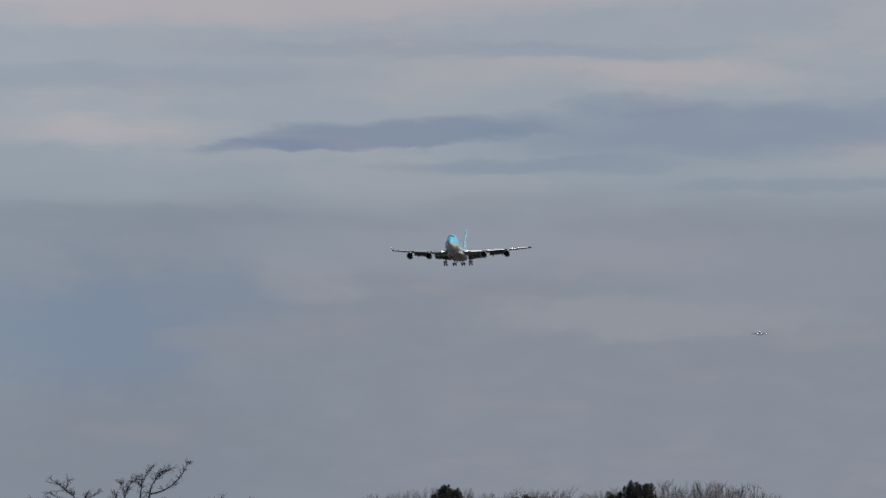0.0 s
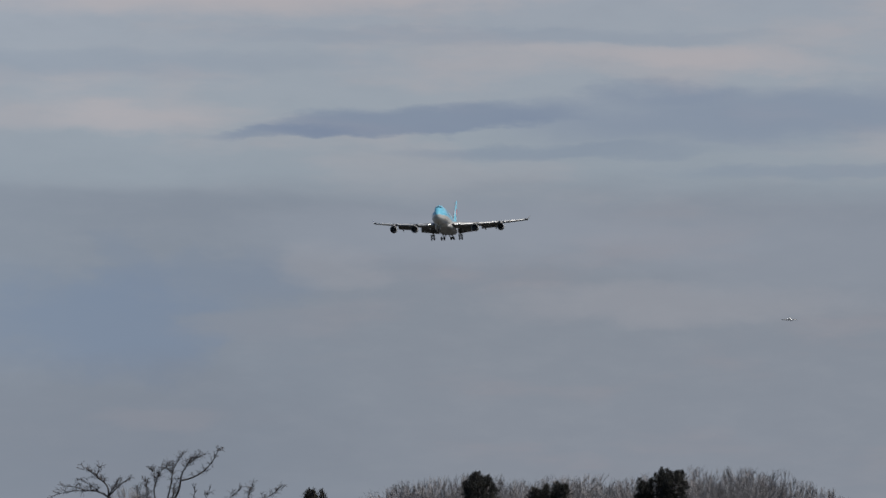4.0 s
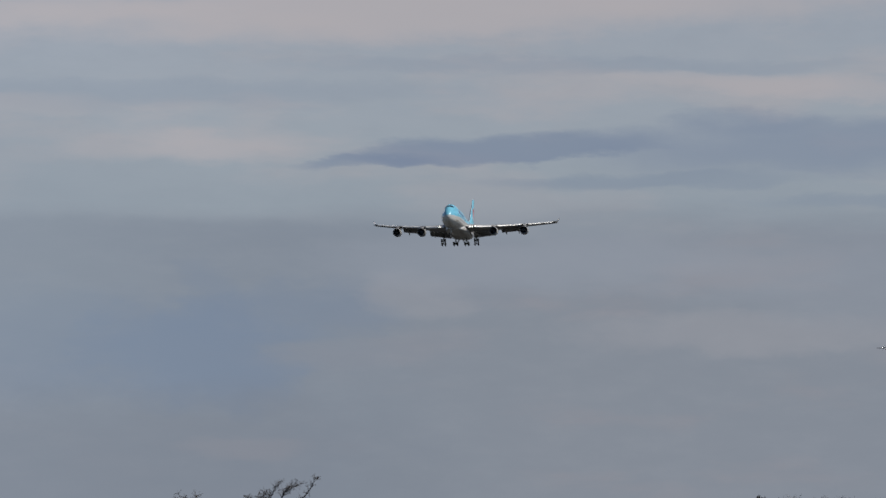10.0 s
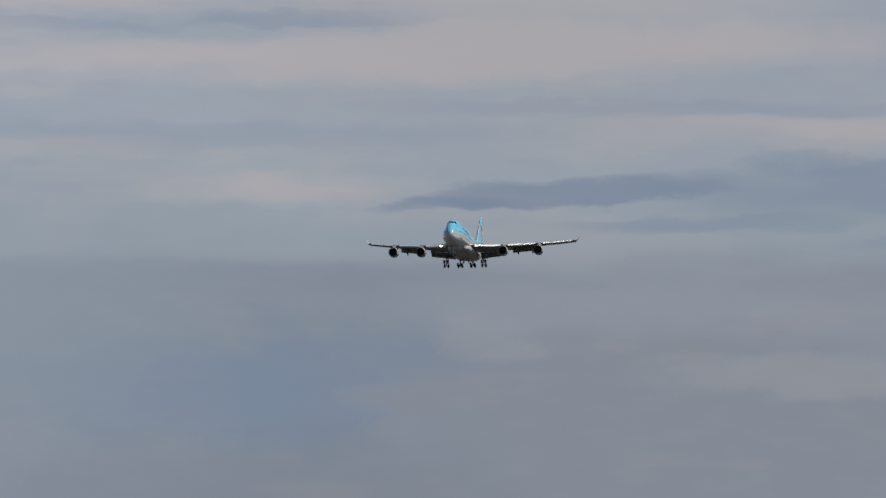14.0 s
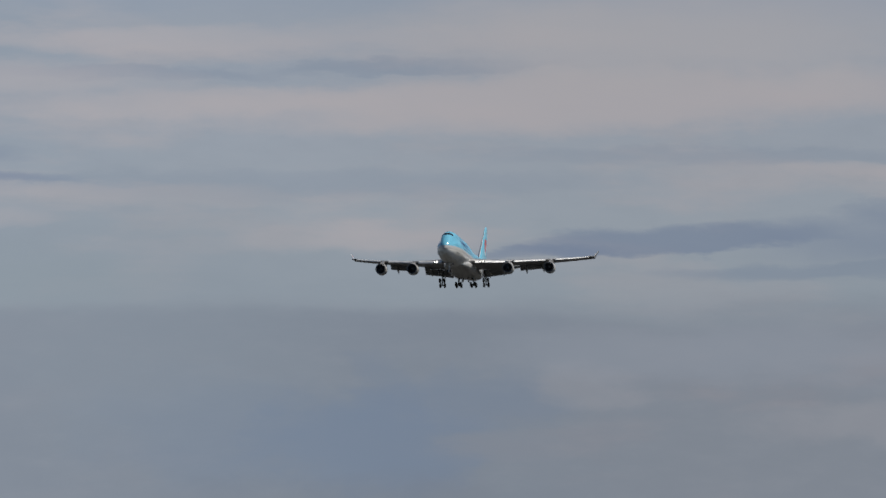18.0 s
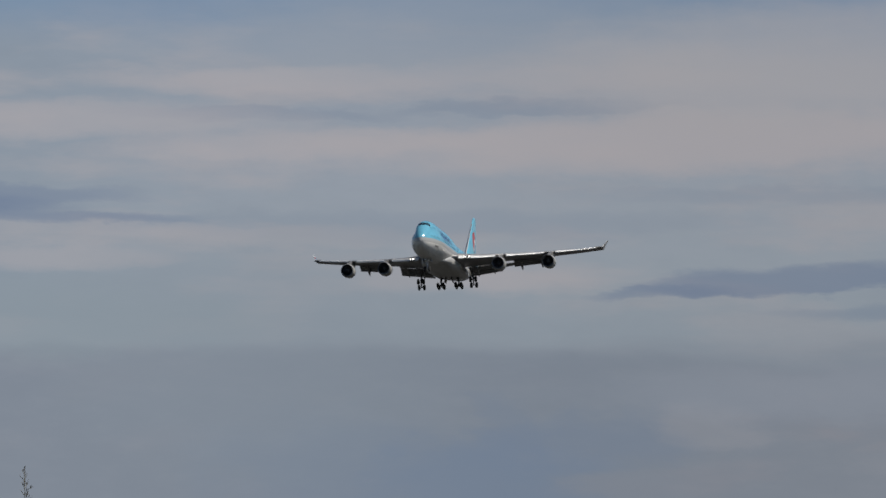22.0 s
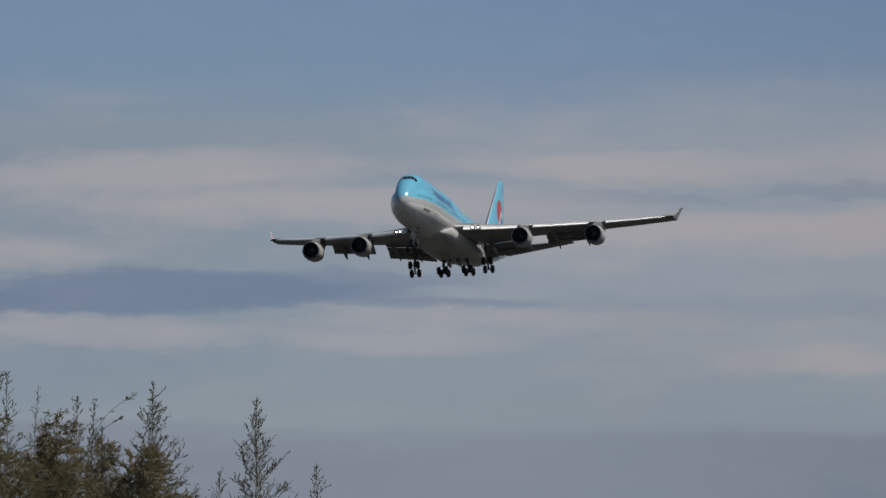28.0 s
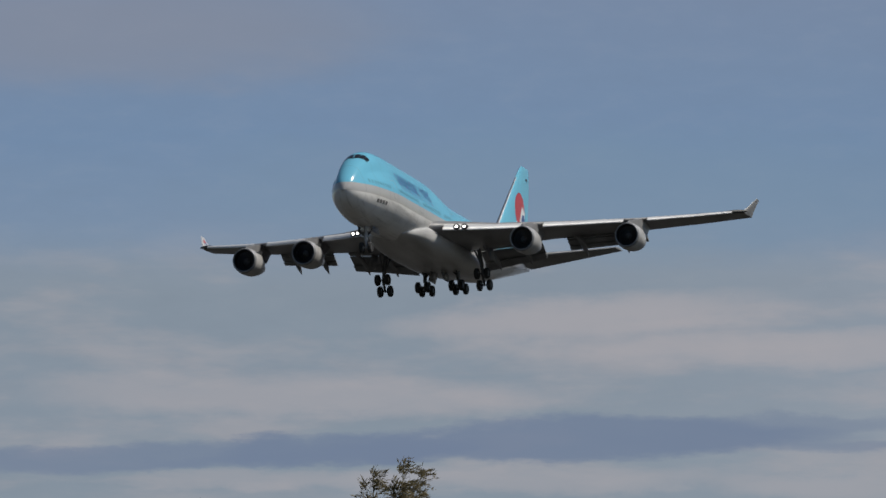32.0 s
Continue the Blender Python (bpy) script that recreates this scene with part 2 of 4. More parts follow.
        if rag:
            u = n.math("ADD", u, n.math("MULTIPLY", n.math("SUBTRACT", w5, 0.5), rag))
            v = n.math("ADD", v, n.math("MULTIPLY", n.math("SUBTRACT", w6, 0.5), rag * 1.4))
        d = n.math("ADD", n.math("MULTIPLY", u, u), n.math("MULTIPLY", v, v))
        m = n.math("SUBTRACT", 1.0, n.smooth(d, 1.0 - edge, 1.0 + edge * 0.4))
        col = n.mix(n.math("MULTIPLY", m, force), col, color)

    dark, blue, pink = (0.165, 0.215, 0.315), (0.175, 0.228, 0.318), (0.415, 0.390, 0.408)
    sheet(-2.2, 5.12, 2.4, 0.27, dark, 0.52, 1.0, -0.02, 1.0, 0.5)
    sheet(0.70, 5.04, 1.35, 0.19, dark, 0.62, 0.7, -0.05, 0.45, 0.25)
    sheet(1.85, 4.955, 0.6, 0.06, dark, 0.5, 0.9, -0.06)
    sheet(-1.3, 5.30, 0.7, 0.10, dark, 0.25, 1.0)
    sheet(-0.5, 4.80, 1.5, 0.09, blue, 0.4, 0.9)
    sheet(-2.9, 4.62, 1.6, 0.08, blue, 0.3, 0.9)
    sheet(3.42, 3.42, 0.95, 0.52, blue, 0.68, 1.0, 0, 1.0, 1.6)
    sheet(3.2, 3.75, 0.35, 0.35, blue, 0.35, 1.0, 0, 1.0, 1.2)
    sheet(2.45, 3.72, 0.8, 0.28, blue, 0.4, 1.0, 0, 1.0, 1.5)
    sheet(1.5, 3.83, 0.5, 0.2, pink, 0.17, 1.0, 0, 1.0, 1.4)
    sheet(-1.5, 3.5, 1.6, 0.2, pink, 0.2, 1.0, 0, 1.0, 1.2)
    sheet(3.6, 5.1, 1.15, 0.13, pink, 0.42, 1.0, -0.04, 1.0, 0.7)
    sheet(-1.6, 5.60, 1.4, 0.12, pink, 0.6, 1.0, 0.05, 1.0, 0.7)
    sheet(1.4, 6.25, 4.0, 0.28, pink, 0.8, 1.0, -0.02, 1.0, 0.7)
    sheet(4.9, 6.25, 2.2, 0.16, pink, 0.6, 1.0, -0.03, 1.0, 0.7)
    sheet(3.6, 6.78, 2.6, 0.12, pink, 0.5, 1.0, 0.0, 1.0, 0.7)
    sheet(3.0, 6.55, 1.6, 0.06, blue, 0.35, 1.0)
    sheet(5.5, 6.5, 1.2, 0.06, blue, 0.35, 1.0)
    sheet(0.0, 5.78, 2.6, 0.08, blue, 0.2, 1.0)
    sheet(4.0, 5.55, 3.0, 0.14, blue, 0.2, 1.0)
    sheet(6.72, 5.60, 0.95, 0.075, dark, 0.55, 1.0, 0.02, 0.8)
    sheet(7.6, 5.83, 1.2, 0.09, dark, 0.5, 0.9)
    sheet(3.1, 5.06, 0.9, 0.12, pink, 0.35, 1.0, 0.0, 1.0, 0.7)
    sheet(7.0, 5.26, 1.2, 0.14, pink, 0.45, 1.0, 0.0, 1.0, 0.7)
    sheet(9.3, 5.665, 2.1, 0.20, dark, 0.85, 0.55, -0.03, 0.9)
    sheet(8.0, 5.68, 1.2, 0.12, dark, 0.4, 0.9, -0.02)
    sheet(12.8, 5.53, 2.6, 0.12, dark, 0.7, 0.7, -0.02)
    sheet(11.2, 5.58, 1.2, 0.14, dark, 0.75, 0.6, -0.03)
    sheet(11.8, 5.34, 1.8, 0.08, pink, 0.35, 1.0, 0.0, 1.0, 0.7)
    sheet(9.6, 5.34, 1.8, 0.13, pink, 0.42, 1.0, 0.0, 1.0, 0.7)
    sheet(5.4, 5.45, 1.3, 0.13, pink, 0.45, 1.0, 0.0, 1.0, 0.7)
    sheet(9.2, 6.72, 1.7, 0.20, pink, 0.65, 1.0, -0.06, 1.0, 0.7)
    sheet(5.2, 6.75, 1.8, 0.14, pink, 0.55, 1.0, 0.02, 1.0, 0.7)
    sheet(7.4, 6.45, 2.4, 0.16, pink, 0.55, 1.0, 0.0, 1.0, 0.7)
    sheet(11.8, 6.05, 2.6, 0.2, pink, 0.5, 1.0, 0.02, 1.0, 0.7)
    sheet(13.2, 9.1, 2.6, 0.5, (0.24, 0.26, 0.32), 0.6, 1.0)
    sheet(4.3, 3.45, 1.5, 0.55, (0.185, 0.235, 0.315), 0.5, 1.0, 0, 1.0, 1.0)
    sheet(3.6, 2.35, 2.4, 0.7, (0.185, 0.21, 0.255), 0.5, 1.0, 0, 1.0, 0.8)
    sheet(0.2, 4.1, 2.6, 0.28, (0.27, 0.30, 0.355), 0.4, 1.0, 0, 1.0, 0.8)
    sheet(-2.6, 3.9, 1.6, 0.4, (0.27, 0.30, 0.355), 0.3, 1.0, 0, 1.0, 0.8)
    sheet(3.4, 7.1, 3.0, 0.5, (0.31, 0.345, 0.40), 0.5, 1.0, 0, 1.0, 0.6)
    sheet(1.2, 6.7, 1.8, 0.4, (0.37, 0.36, 0.385), 0.45, 1.0, 0, 1.0, 0.6)
    sheet(2.2, 3.35, 0.6, 0.14, (0.225, 0.252, 0.302), 0.6, 1.0, 0, 1.0, 0.5)
    sheet(2.85, 2.55, 0.6, 0.10, (0.30, 0.282, 0.305), 0.2, 1.0, 0, 1.0, 0.8)
    sheet(0.4, 4.15, 1.8, 0.22, (0.275, 0.305, 0.36), 0.3, 1.0, 0, 1.0, 0.6)
    sheet(11.5, 5.50, 1.6, 0.06, dark, 0.35, 1.0, -0.02)
    sheet(0.5, 6.9, 2.6, 0.6, (0.41, 0.40, 0.42), 0.55, 1.0, 0, 1.0, 0.6)
    sheet(5.3, 4.5, 1.9, 1.2, (0.235, 0.275, 0.325), 0.40, 1.0, 0, 1.0, 0.6)
    sheet(7.6, 4.75, 2.6, 0.35, (0.250, 0.298, 0.338), 0.5, 1.0, 0, 1.0, 0.6)
    sheet(9.2, 7.75, 3.4, 0.6, (0.185, 0.275, 0.38), 0.5, 1.0, 0, 1.0, 0.5)

    out = n.node("Emission")
    n.put(out.inputs[0], col)
    # the sky's glow is dimmed to the right, offsetting the higher exposure early on
    n.put(out.inputs[1], n.math("ADD", 0.89, n.math("MULTIPLY", n.smooth(az, 1.0, 7.5), 0.11)))
    n.links.new(out.outputs[0], n.nodes["Material Output"].inputs["Surface"])
    n.nodes.remove(n.bsdf)
    return n.mat


# ---------------------------------------------------------------- mesh helpers


def solid(name, verts, faces, material, parent=None, label="", smooth=True):
    """One mesh object from plain lists, under a thing."""
    me = bpy.data.meshes.new(name)
    me.from_pydata([tuple(v) for v in verts], [], faces)
    me.validate()
    if smooth:
        me.polygons.foreach_set("use_smooth", [True] * len(me.polygons))
    me.update()
    me.materials.append(M[material] if isinstance(material, str) else material)
    ob = new(name, me)
    ob.parent = parent
    return tagged(ob, label) if label else ob


def loft(rings, caps=True, close=True):
    """Verts and faces of a skin over rings of equal length."""
    k = len(rings[0])
    verts = [p for r in rings for p in r]
    faces = []
    for i in range(len(rings) - 1):
        for j in range(k if close else k - 1):
            a, b = i * k + j, i * k + (j + 1) % k
            faces.append((a, b, b + k, a + k))
    if caps:
        n = len(verts)
        verts = verts + list(rings[0]) + list(rings[-1])
        faces.append(tuple(range(n + k - 1, n - 1, -1)))
        faces.append(tuple(range(n + k, n + 2 * k)))
    return verts, faces


def merged(pieces):
    verts, faces = [], []
    for v, f in pieces:
        n0 = len(verts)
        verts += list(v)
        faces += [tuple(i + n0 for i in q) for q in f]
    return verts, faces


def tube(points, radii, sides=8):
    """A skin along a line of points."""
    rings = []
    pts = [Vector(p) for p in points]
    for i, p in enumerate(pts):
        d = (pts[min(i + 1, len(pts) - 1)] - pts[max(i - 1, 0)]).normalized()
        u = d.orthogonal().normalized()
        w = d.cross(u)
        rings.append([p + (u * math.cos(2 * math.pi * k / sides) + w * math.sin(2 * math.pi * k / sides)) * radii[i] for k in range(sides)])
    # keep the rings from twisting
    for i in range(1, len(rings)):
        best = min(range(sides), key=lambda s: (rings[i][s] - pts[i] - rings[i - 1][0] + pts[i - 1]).length)
        rings[i] = rings[i][best:] + rings[i][:best]
    return loft(rings)


def lathe(profile, origin, sides=32, axis="x"):
    """A body of revolution about x (or y): profile of (along, radius)."""
    rings = []
    for a, r in profile:
        ring = []
        for k in range(sides):
            c, s = math.cos(2 * math.pi * k / sides) * r, math.sin(2 * math.pi * k / sides) * r
            ring.append(Vector((a, c, s) if axis == "x" else (c, a, s)) + Vector(origin))
        rings.append(ring)
    return loft(rings, caps=False)


def box(x0, x1, y0, y1, z0, z1, bevel=0.0):
    bm = bmesh.new()
    bmesh.ops.create_cube(bm, size=1.0)
    for v in bm.verts:
        v.co = Vector(((x0 + x1) / 2 + v.co.x * (x1 - x0), (y0 + y1) / 2 + v.co.y * (y1 - y0), (z0 + z1) / 2 + v.co.z * (z1 - z0)))
    if bevel:
        bmesh.ops.bevel(bm, geom=bm.edges[:], offset=bevel, segments=2, affect="EDGES")
    bm.verts.index_update()
    out = [v.co.copy() for v in bm.verts], [tuple(v.index for v in f.verts) for f in bm.faces]
    bm.free()
    return out


def turned(piece, m):
    return [m @ Vector(v) for v in piece[0]], piece[1]


# ---------------------------------------------------------------- ground and sky


def ground():
    rings, k = [], 96
    for r in (0.01, 5, 15, 40, 100, 250, 600, 1500, 3500, 6500):
        rings.append([Vector((4 + r * math.cos(2 * math.pi * j / k), 9 + r * math.sin(2 * math.pi * j / k), 0.06 * noise.noise((r * math.cos(j) * 0.05, r * math.sin(j) * 0.05, 0)))) for j in range(k)])
    v, f = loft(rings, caps=False)
    tagged(solid("ground", v, [q[::-1] for q in f], "grass"), "flat field of dry winter grass", "ground", kind="structure")


def backdrop():
    rings = []
    for i in range(25):
        e = radians(-0.4 + 14.0 * i / 24)
        rings.append([Vector((-math.sin(radians(a)), math.cos(radians(a)), math.tan(e))).normalized() * 4850 for a in range(-14, 27, 2)])
    v, f = loft(rings, caps=False, close=False)
    ob = solid("backdrop", v, f, cloudy_sky())
    ob.location = EYE
    return tagged(ob, "hazy blue sky with grey and pale stratus cloud bands", "sky", kind="structure")


ground()
sky_backdrop = backdrop()


# ---------------------------------------------------------------- the airliner
# x forward from a point 30 m behind the nose, y to its left wing, z up from the main cabin's axis


def curve_at(s, table):
    xs, ys = zip(*table)
    return float(np.interp(s, xs, ys))


TOP = ((0, -0.5), (0.15, -0.02), (0.5, 0.55), (1, 1.16), (2, 2.12), (3, 2.94), (4, 3.62), (5, 4.12), (6, 4.42), (7, 4.58), (9, 4.68), (11, 4.68), (23, 4.6),
       (25, 4.5), (27, 4.22), (29, 3.8), (31, 3.42), (33, 3.26), (60, 3.26), (64, 3.1), (68.6, 2.5))
LOWER_TOP = ((0, -0.5), (0.15, -0.08), (0.5, 0.4), (1, 0.85), (2, 1.5), (3, 2.0), (4, 2.4), (6, 2.9), (8, 3.13), (10, 3.25), (60, 3.25), (64, 3.1), (68.6, 2.5))
BOTTOM = ((0, -0.5), (0.15, -0.95), (0.5, -1.45), (1, -1.84), (2, -2.33), (3, -2.64), (4, -2.85), (6, -3.12), (8, -3.24), (45, -3.25), (47, -3.1), (49, -2.75), (52, -2.08), (54, -1.62), (58, -0.75),
          (62, 0.12), (66, 1.05), (68.6, 1.62))
WIDTH = ((0, 0.02), (0.15, 0.47), (0.5, 0.88), (1, 1.26), (2, 1.79), (3, 2.18), (4, 2.48), (6, 2.88), (8, 3.12), (10, 3.25), (49, 3.25), (54, 3.0), (58, 2.45), (62, 1.75), (66, 0.95), (68.6, 0.4))
HUMP = ((0, 0.02), (0.5, 0.5), (1, 0.85), (2, 1.2), (3, 1.42), (4, 1.58), (5, 1.72), (6, 1.84), (8, 2.02), (10, 2.18), (24, 2.18), (31, 2.75), (36, 3.2))


def skin(s, phi, out=0.0):
    """A point of the fuselage at s metres behind the nose; phi from the crown, in radians, to the left side."""
    lt, b, a = curve_at(s, LOWER_TOP), curve_at(s, BOTTOM), curve_at(s, WIDTH)
    zc, h = (lt + b) / 2, max((lt - b) / 2, 0.02)
    sn, cs = math.sin(phi), math.cos(phi)
    r = 1 / math.sqrt((sn / a) ** 2 + (cs / h) ** 2)
    r2, top = curve_at(s, HUMP), curve_at(s, TOP)
    d = top - r2 - zc
    q = r2 * r2 - d * d * sn * sn
    if q > 0 and s < 36:
        ru = d * cs + math.sqrt(q)
        k = 0.30 * min(1.0, max(0.02, (35 - s) / 8))
        m = max(r, ru)
        if ru > 0:
            r = m + k * math.exp(-abs(r - ru) / k) * 0.5
    r += out
    return Vector((30 - s, r * sn, zc + r * cs))


def phi_at(s, z, side=1):
    lo, hi = 0.0, math.pi
    for _ in range(24):
        mid = (lo + hi) / 2
        if skin(s, mid).z > z:
            lo = mid
        else:
            hi = mid
    return side * lo


def decal(cells, side, out=0.012, n=3):
    """A thin patch that lies on the fuselage: corners given as (s0, z0 low, z1 high, s1, ...)."""
    pieces = []
    for s0, s1, z0, z1, lean in cells:
        rings = []
        for i in range(n + 1):
            s = s0 + (s1 - s0) * i / n
            row = []
            for j in range(n + 1):
                z = z0 + (z1 - z0) * j / n
                ss = s - lean * (j / n - 0.5)
                row.append(skin(ss, phi_at(ss, z, side), out))
            rings.append(row)
        v, f = loft(rings, caps=False, close=False)
        pieces.append((v, f))
    return merged(pieces)


def foil(n=14):
    """An aerofoil: (along the chord from the nose, height) for a chord and thickness of one."""
    xs = [(1 - math.cos(math.pi * i / n)) / 2 for i in range(n + 1)]
    t = [5 * (0.2969 * math.sqrt(x) - 0.126 * x - 0.3516 * x * x + 0.2843 * x ** 3 - 0.1016 * x ** 4) for x in xs]
    upper = [(x, h) for x, h in zip(xs, t)]
    lower = [(x, -h) for x, h in zip(xs, t)][1:-1]
    return upper + lower[::-1]


FOIL = foil()


def wing_skin(stations, side=1, upright=False):
    """Stations: (out, s of the leading edge, chord, height, thickness ratio, twist in degrees)."""
    rings = []
    for y, s, c, z, t, tw in stations:
        ring = []
        for u, h in FOIL:
            camber = 0.0 if upright else 0.018 * math.sin(math.pi * u)
            dx, dz = u * c, (h * t + camber) * c
            a = radians(tw)
            dx, dz = dx * math.cos(a) + dz * math.sin(a), dz * math.cos(a) - dx * math.sin(a)
            ring.append(Vector((30 - s - dx, dz if upright else side * y, z if upright else z + dz)))
        rings.append(ring)
    if side < 0:
        rings = [r[::-1] for r in rings]
    return loft(rings)


# the wing's plan: out, leading edge s, chord, height
PLAN = ((2.2, 20.2, 16.6, -1.35), (3.2, 21.0, 15.6, -1.2), (5.5, 23.05, 13.3, -0.98), (8.5, 25.7, 10.9, -0.68), (12.2, 29.0, 8.9, -0.22), (16.5, 32.85, 7.7, 0.38),
        (21.5, 37.3, 6.4, 1.1), (26.5, 41.75, 5.1, 1.92), (31.3, 46.0, 3.9, 2.8))


def wing_at(y):
    ys = [p[0] for p in PLAN]
    return [float(np.interp(y, ys, [p[i] for p in PLAN])) for i in (1, 2, 3)]


def dihedral(y):
    return math.atan2(wing_at(y + 0.5)[2] - wing_at(y - 0.5)[2], 1.0)


def slab(y0, y1, plane, side, thick=0.12):
    """A movable panel of a wing: plane(y) gives its front (x, z) and back (x, z)."""
    rings = []
    for y in (y0, (y0 + y1) / 2, y1):
        (xf, zf), (xb, zb) = plane(y)
        d = Vector((xb - xf, 0, zb - zf))
        nrm = Vector((-d.z, 0, d.x)).normalized()
        if nrm.z < 0:
            nrm = -nrm
        ring = []
        prof = ((0, 0), (0.06, 0.5), (0.25, 0.75), (0.6, 0.5), (1, 0.06), (1, -0.06), (0.6, -0.3), (0.25, -0.45), (0.06, -0.35))
        for u, h in prof:
            p = Vector((xf, 0, zf)) + d * u + nrm * h * thick
            ring.append(Vector((p.x, side * y, p.z)))
        rings.append(ring)
    if side < 0:
        rings = [r[::-1] for r in rings]
    return loft(rings)


def leading_flap(y0, y1, side):
    def plane(y):
        s, c, z = wing_at(y)
        drop = float(np.interp(y, (4, 12, 22, 31), (0.70, 0.60, 0.46, 0.28)))
        return (30 - s + 0.30 + 0.35 * drop, z + 0.10 - drop), (30 - s - 0.10, z + 0.14)
    return slab(y0, y1, plane, side, 0.16)


def trailing_flap(y0, y1, side, stage):
    """Three panels, one behind and below the other, each steeper."""
    def plane(y):
        s, c, z = wing_at(y)
        te_x, te_z = 30 - s - c, z - c * math.sin(radians(1.2))
        if y < 11.8:
            te_z = wing_at(10.2)[2] - 0.21 - 0.05 * (10.2 - y)
            te_x = 30 - 36.7
        k = 0.05 * c + 0.42
        front = (te_x + 0.55, te_z - 0.12)
        for i in range(stage + 1):
            a = radians((15, 28, 40)[i])
            n = k * (0.62, 1.25, 0.72)[i] * (1.42 if y < 11.8 else 1.0)
            back = (front[0] - n * math.cos(a), front[1] - n * math.sin(a))
            if i == stage:
                return front, back
            front = (back[0] + 0.09, back[1] - (0.055, 0.012)[i])
    return slab(y0, y1, plane, side, 0.18)


def wheel(parent, x, y, z, radius=0.62, width=0.46):
    h = width / 2
    prof = [(-h * 0.7, radius * 0.5), (-h * 0.95, radius * 0.62), (-h, radius * 0.82), (-h * 0.75, radius * 0.96), (-h * 0.3, radius), (h * 0.3, radius), (h * 0.75, radius * 0.96),
            (h, radius * 0.82), (h * 0.95, radius * 0.62), (h * 0.7, radius * 0.5)]
    v, f = lathe(prof, (x, y, z), 24, "y")
    t = solid("tyre", v, f, "rubber", parent)
    v, f = lathe([(-h * 0.5, 0.02), (-h * 0.55, radius * 0.3), (-h * 0.7, radius * 0.5), (h * 0.7, radius * 0.5), (h * 0.55, radius * 0.3), (h * 0.5, 0.02)], (x, y, z), 16, "y")
    solid("rim", v, f, "strut", t, "grey metal wheel rim")


def bogie(root, name, x, y, z, tilt, top):
    """A four-wheel truck under its leg."""
    gear = new(name)
    gear.parent = root
    a = radians(tilt)
    fx, fz = 0.74 * math.cos(a), 0.74 * math.sin(a)
    for k in (1, -1):
        for w in (1, -1):
            wheel(gear, x + k * fx, y + w * 0.57, z + k * fz)
    pieces = [tube([(x + fx * 1.1, y, z + fz * 1.1), (x, y, z + 0.08), (x - fx * 1.1, y, z - fz * 1.1)], [0.12, 0.17, 0.12])]
    for k in (1, -1):
        pieces.append(tube([(x + k * fx, y - 0.6, z + k * fz), (x + k * fx, y + 0.6, z + k * fz)], [0.09, 0.09]))
    v, f = merged(pieces)
    solid("truck_beam", v, f, "strut", gear)
    v, f = merged([tube([(x, y, z), (x, y, z + 0.9)], [0.13, 0.13], 12), tube([(x, y, z + 0.75), top], [0.21, 0.24], 12)])
    solid("shock_strut", v, f, "strut", gear, "grey steel oleo strut")
    inward = -0.9 if y > 0 else 0.9
    v, f = merged([tube([(x, y, z + 1.1), (x + 0.1, y + inward, top[2])], [0.08, 0.1]), tube([(x, y, z + 0.95), (x + 1.3, y, top[2])], [0.07, 0.09]),
                   tube([(x - 0.2, y, z + 0.35), (x - 0.55, y, z + 0.75), (x - 0.2, y, z + 1.1)], [0.05, 0.06, 0.05])])
    solid("drag_brace", v, f, "strut", gear)
    return gear


def fan_blade_mesh():
    me = bpy.data.meshes.new("fan_blade")
    rows = ((0.34, -1.02, -1.10, 0.05), (0.7, -0.98, -1.09, 0.08), (1.13, -0.93, -1.06, 0.14))
    verts = []
    for r, x0, x1, w in rows:
        verts += [(x0, -w, r), (x1, w, r), (x1 - 0.02, w, r), (x0 - 0.02, -w, r)]
    faces = []
    for i in range(2):
        for j in range(4):
            p, q = i * 4 + j, i * 4 + (j + 1) % 4
            faces.append((p, q, q + 4, p + 4))
    me.from_pydata(verts, [], faces + [(8, 9, 10, 11)])
    me.materials.append(M["blade"])
    return me


FAN_BLADE = fan_blade_mesh()


